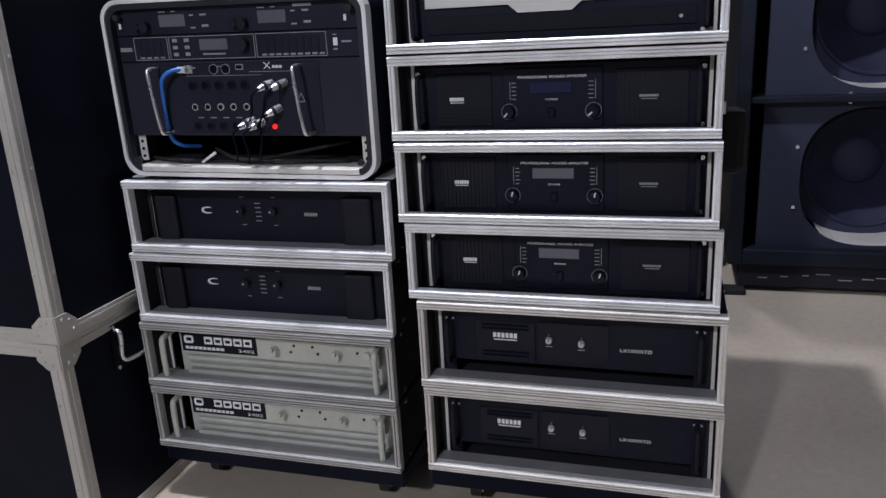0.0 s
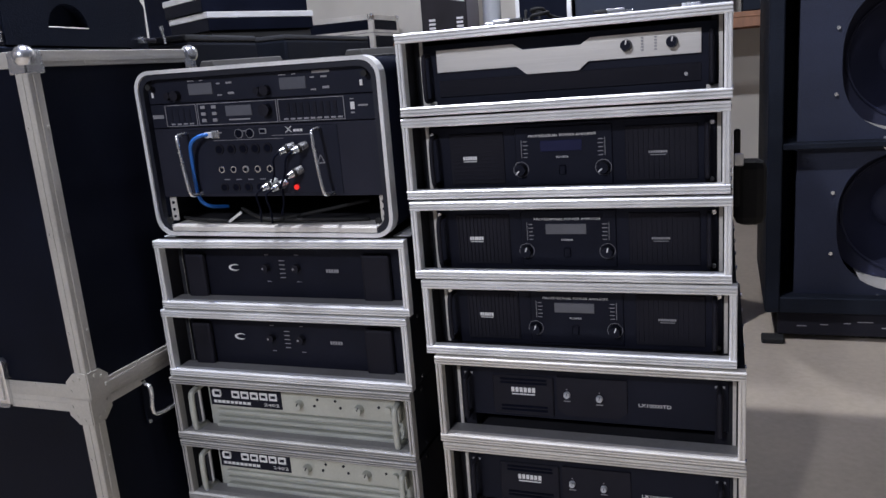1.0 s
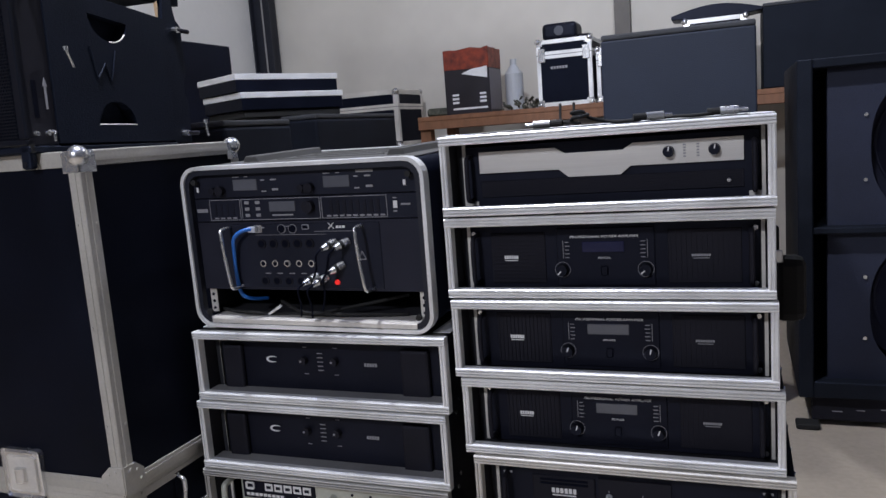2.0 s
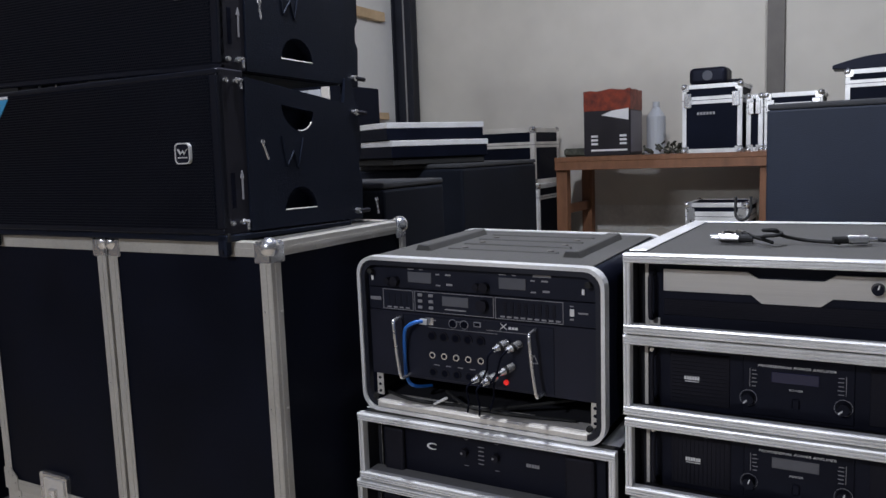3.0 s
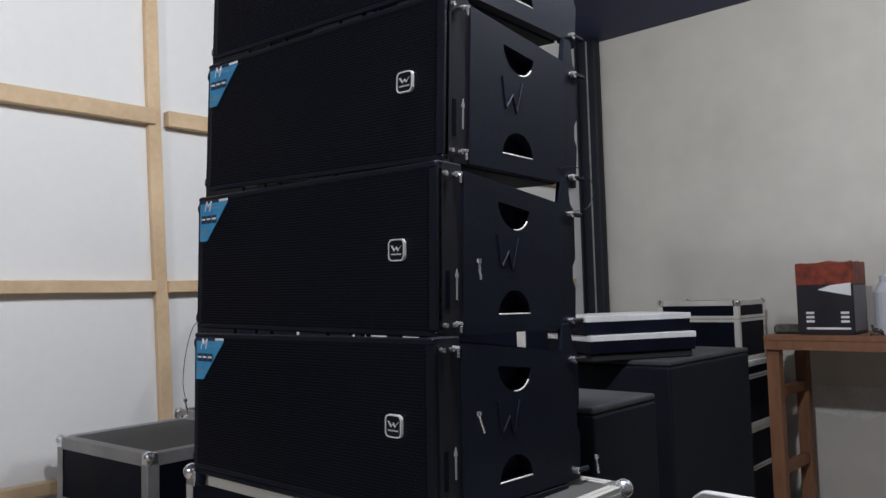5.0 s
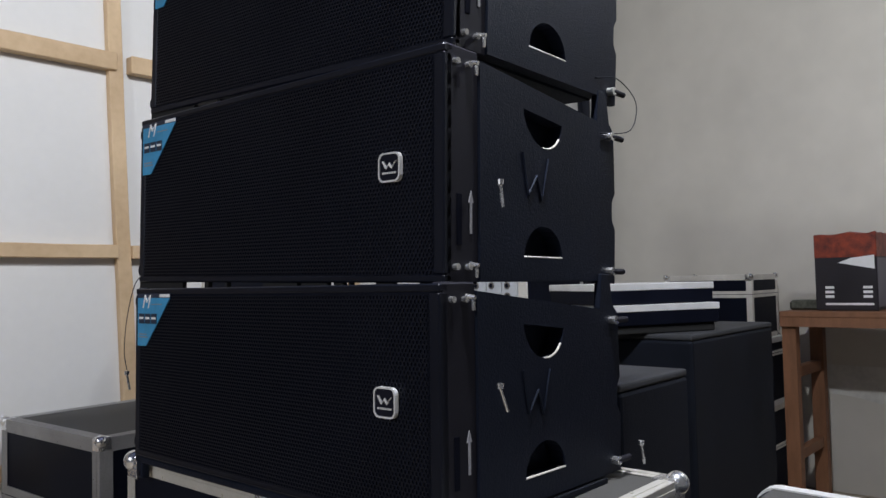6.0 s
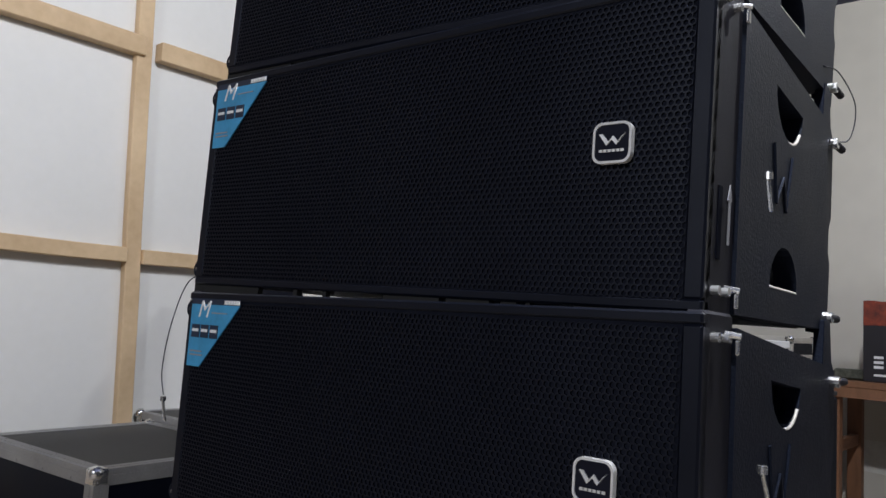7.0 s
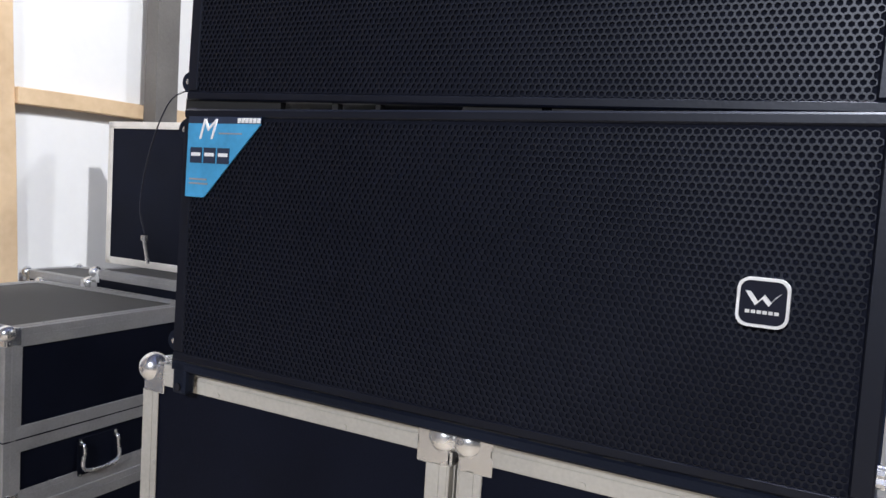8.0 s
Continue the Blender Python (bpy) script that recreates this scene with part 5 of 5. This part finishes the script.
for lo, hi in ((z0 + 0.055, mid - 0.011), (mid + 0.011, SH - 0.03)):
    cz, cx, r = (lo + hi) / 2 - 0.004, SW / 2 + 0.004, 0.228
    bm = plate_with_holes([(0.09, lo), (SW - 0.09, lo), (SW - 0.09, hi), (0.09, hi)], [squarish(cx, cz, r, 0.8)], 0.0, 0.04)
    for v in bm.verts:
        v.co = Vector((v.co.y, FACE + v.co.x, v.co.z))
    bmesh.ops.recalc_face_normals(bm, faces=bm.faces)
    part("baffle", bm, "baffle", sub)
    for x0, x1 in ((0.045, 0.09), (SW - 0.09, SW - 0.045)):
        block("port_wall", sub, "foam", (x0, x1, 0.3, 0.31, lo, hi))
    bm = bmesh.new()
    rod(bm, (cx, 0.36, cz), (cx, 0.2, cz), 0.08, 40, 0.2, False)
    part("cone", bm, "cone", sub, "dark loudspeaker cone", True)
    bm = bmesh.new()
    ball(bm, (cx, 0.36, cz), 0.085, 3, (1, 0.4, 1))
    part("dust_cap", bm, "cone", sub, "", True)
    bm = bmesh.new()
    n = 40
    for k in range(n):
        a0, a1 = 2 * math.pi * k / n, 2 * math.pi * (k + 1) / n
        q = [bm.verts.new((cx + rr * math.cos(a), y, cz + rr * math.sin(a))) for a, rr, y in ((a0, 0.245, 0.2), (a1, 0.245, 0.2), (a1, 0.19, 0.208), (a0, 0.19, 0.208))]
        bm.faces.new(q)
    part("surround", bm, "cone", sub)
    # pale strip only along the bottom: light on that bare edge is painted in
    bm = bmesh.new()
    rim = squarish(cx, cz, r - 0.0015, 0.8)
    low = [p for p in rim if p[1] < cz - r * 0.78]
    for p, q in zip(low, low[1:]):
        bm.faces.new([bm.verts.new((e[0], y, e[1])) for e, y in ((p, FACE + 0.0005), (q, FACE + 0.0005), (q, FACE + 0.15), (p, FACE + 0.15))])
    bmesh.ops.remove_doubles(bm, verts=bm.verts[:], dist=0.0002)
    bmesh.ops.solidify(bm, geom=bm.faces[:], thickness=0.001)
    part("bare_lip", bm, "alu_dull", sub, "bare lower edge of the opening, light painted pale")
    bm = bmesh.new()
    for k in range(8):
        a = 2 * math.pi * (k + 0.5) / 8
        rod(bm, (cx + 0.262 * math.cos(a), FACE, cz + 0.262 * math.sin(a)), (cx + 0.262 * math.cos(a), FACE - 0.006, cz + 0.262 * math.sin(a)), 0.006, 8)
    part("bolts", bm, "steel", sub)["kind"] = "stuff"
bm = bmesh.new()
box(bm, 0.04, SW - 0.04, 0.02, 0.06, 0.02, 0.098, 0.003)
f = part("castor_frame", bm, "amp_panel", sub, "scuffed black castor frame")
bars(f, "scuffs", "print_dim", [(0.1 + 0.06 * k + 0.01 * (k % 3), 0.13 + 0.065 * k, 0.05 + 0.006 * (k % 4), 0.053 + 0.006 * (k % 4)) for k in range(8)], 0.0195)
for x in (0.07, SW - 0.07):
    for y in (0.1, SD - 0.1):
        cylinder("wheel", sub, "rubber", (x - 0.02, y, 0.045), (x + 0.02, y, 0.045), 0.044, 18)
        block("castor_plate", sub, "steel", (x - 0.035, x + 0.035, y - 0.04, y + 0.04, 0.09, 0.099))
block("foot_pad", sub, "rubber", (-0.01, 0.06, -0.03, 0.03, 0.001, 0.02), 0.004)

# a bag hanging beside the right-hand racks
b = thing("black_bag", (0.0665, 1.6, 0.7), "black bag with a buckle hanging behind the racks", "bag")
block("pouch", b, "rubber", (0.0, 0.06, 0.0, 0.05, 0.0, 0.13), 0.018, "", 2)
block("strap", b, "rubber", (0.0, 0.012, 0.0, 0.02, 0.04, 0.19), 0.003)
block("buckle", b, "steel", (0.0, 0.018, -0.004, 0.0, 0.12, 0.145), 0.002)

# loose things on the top rack
top_z = 0.973 + 0.134 + 0.0005
for x, y, ang, mat in ((-0.312, 1.405, 172, "gold"), (-0.305, 1.385, 178, "gold"), (-0.318, 1.435, 130, "gold"), (-0.305, 1.445, 118, "gold"), (-0.14, 1.4, 20, "steel"), (-0.02, 1.45, 5, "steel")):
    g = thing("loose_plug", (x, y, top_z), "loose metal cable plug lying on the rack lid", "plug", "loose plugs", ang)
    cylinder("shell", g, mat, (0, 0, 0.009), (0.03, 0, 0.009), 0.0072, 12)
    cylinder("tip", g, "steel", (0.03, 0, 0.009), (0.045, 0, 0.009), 0.0032, 10)
    cylinder("boot", g, "rubber", (-0.022, 0, 0.009), (0, 0, 0.009), 0.006, 10)
for pts in ([(-0.292, 1.4, 0.004), (-0.285, 1.41, 0.006), (-0.27, 1.395, 0.008), (-0.262, 1.375, 0.012), (-0.245, 1.372, 0.014), (-0.238, 1.388, 0.016), (-0.25, 1.402, 0.018), (-0.266, 1.394, 0.02), (-0.262, 1.376, 0.022), (-0.246, 1.378, 0.022), (-0.236, 1.4, 0.01), (-0.2, 1.42, 0.001), (-0.15, 1.395, 0.001)],
            [(-0.31, 1.45, 0.006), (-0.296, 1.43, 0.008), (-0.28, 1.405, 0.006), (-0.262, 1.385, 0.004), (-0.25, 1.37, 0.002)],
            [(-0.13, 1.41, 0.001), (-0.1, 1.44, 0.002), (-0.06, 1.43, 0.001), (-0.03, 1.45, 0.002)],
            [(-0.376, 1.81, 0.05), (-0.374, 1.796, 0.012), (-0.362, 1.775, 0.002), (-0.35, 1.778, 0.004), (-0.344, 1.8, 0.02), (-0.345, 1.812, 0.05)]):
    bm = bmesh.new()
    tube(bm, [(x, y, top_z + 0.0035 + z) for x, y, z in pts], 0.0032, 8, 6)
    ob = new("loose_cable", mesh_of("loose_cable", bm, "rubber", True))
    tagged(ob, "thin black cable curled on the rack lid", "cable")

# pins on lanyards beside the loudspeakers
for x, y, z, s in ((-1.124, 1.128, 1.574, 0.0), (-1.118, 1.108, 1.312, 0.5), (-1.115, 1.475, 1.178, 0.1), (-1.98, 1.048, 1.283, 0.2)):
    g = thing("locking_pin", (x, y, z), "silver locking pin hanging from a lanyard", "pin", "locking pins")
    cylinder("head", g, "steel", (0, 0, 0), (0, 0, 0.007), 0.0045, 12)
    cylinder("shaft", g, "steel", (0, 0, 0), (0.003, 0.02 * s, -0.03), 0.0022, 10)
for p in ([(-1.152, 1.43, 1.775), (-1.15, 1.5, 1.785), (-1.14, 1.545, 1.75), (-1.145, 1.53, 1.7), (-1.152, 1.44, 1.685)], [(-1.895, 1.06, 1.478), (-1.94, 1.05, 1.465), (-1.975, 1.048, 1.4), (-1.99, 1.048, 1.33), (-1.98, 1.048, 1.292)]):
    bm = bmesh.new()
    tube(bm, p, 0.0009, 6, 6)
    ob = new("steel_lanyard", mesh_of("steel_lanyard", bm, "column", True))
    tagged(ob, "thin steel lanyard looping behind the loudspeakers", "lanyard")

# rack of white outlet modules behind the loudspeakers
d = thing("outlet_rack", (-2.93, 3.0, FLOOR), "tall black rack with white outlet modules", "power rack")
block("body", d, "laminate", (0.0, 0.53, 0.012, 0.42, 0.0, 1.56), 0.004)
for x in (0.0, 0.478):
    block("front_strip", d, "alu_dull", (x, x + 0.045, 0.0, 0.012, 0.01, 1.55), 0.002)
for k in range(5):
    x = 0.05 + 0.0855 * k
    m = block("outlet_module", d, "plastic_white", (x, x + 0.08, 0.002, 0.012, 1.28, 1.54), 0.002, "white outlet module")
    for z in (1.305, 1.35, 1.395, 1.44, 1.485):
        q = cylinder("outlet", m, "column_grey", (x + 0.03, 0.003, z), (x + 0.03, -0.003, z), 0.015, 14)
        cylinder("outlet_hole", q, "foam", (x + 0.03, -0.0028, z), (x + 0.03, -0.0038, z), 0.009, 12)
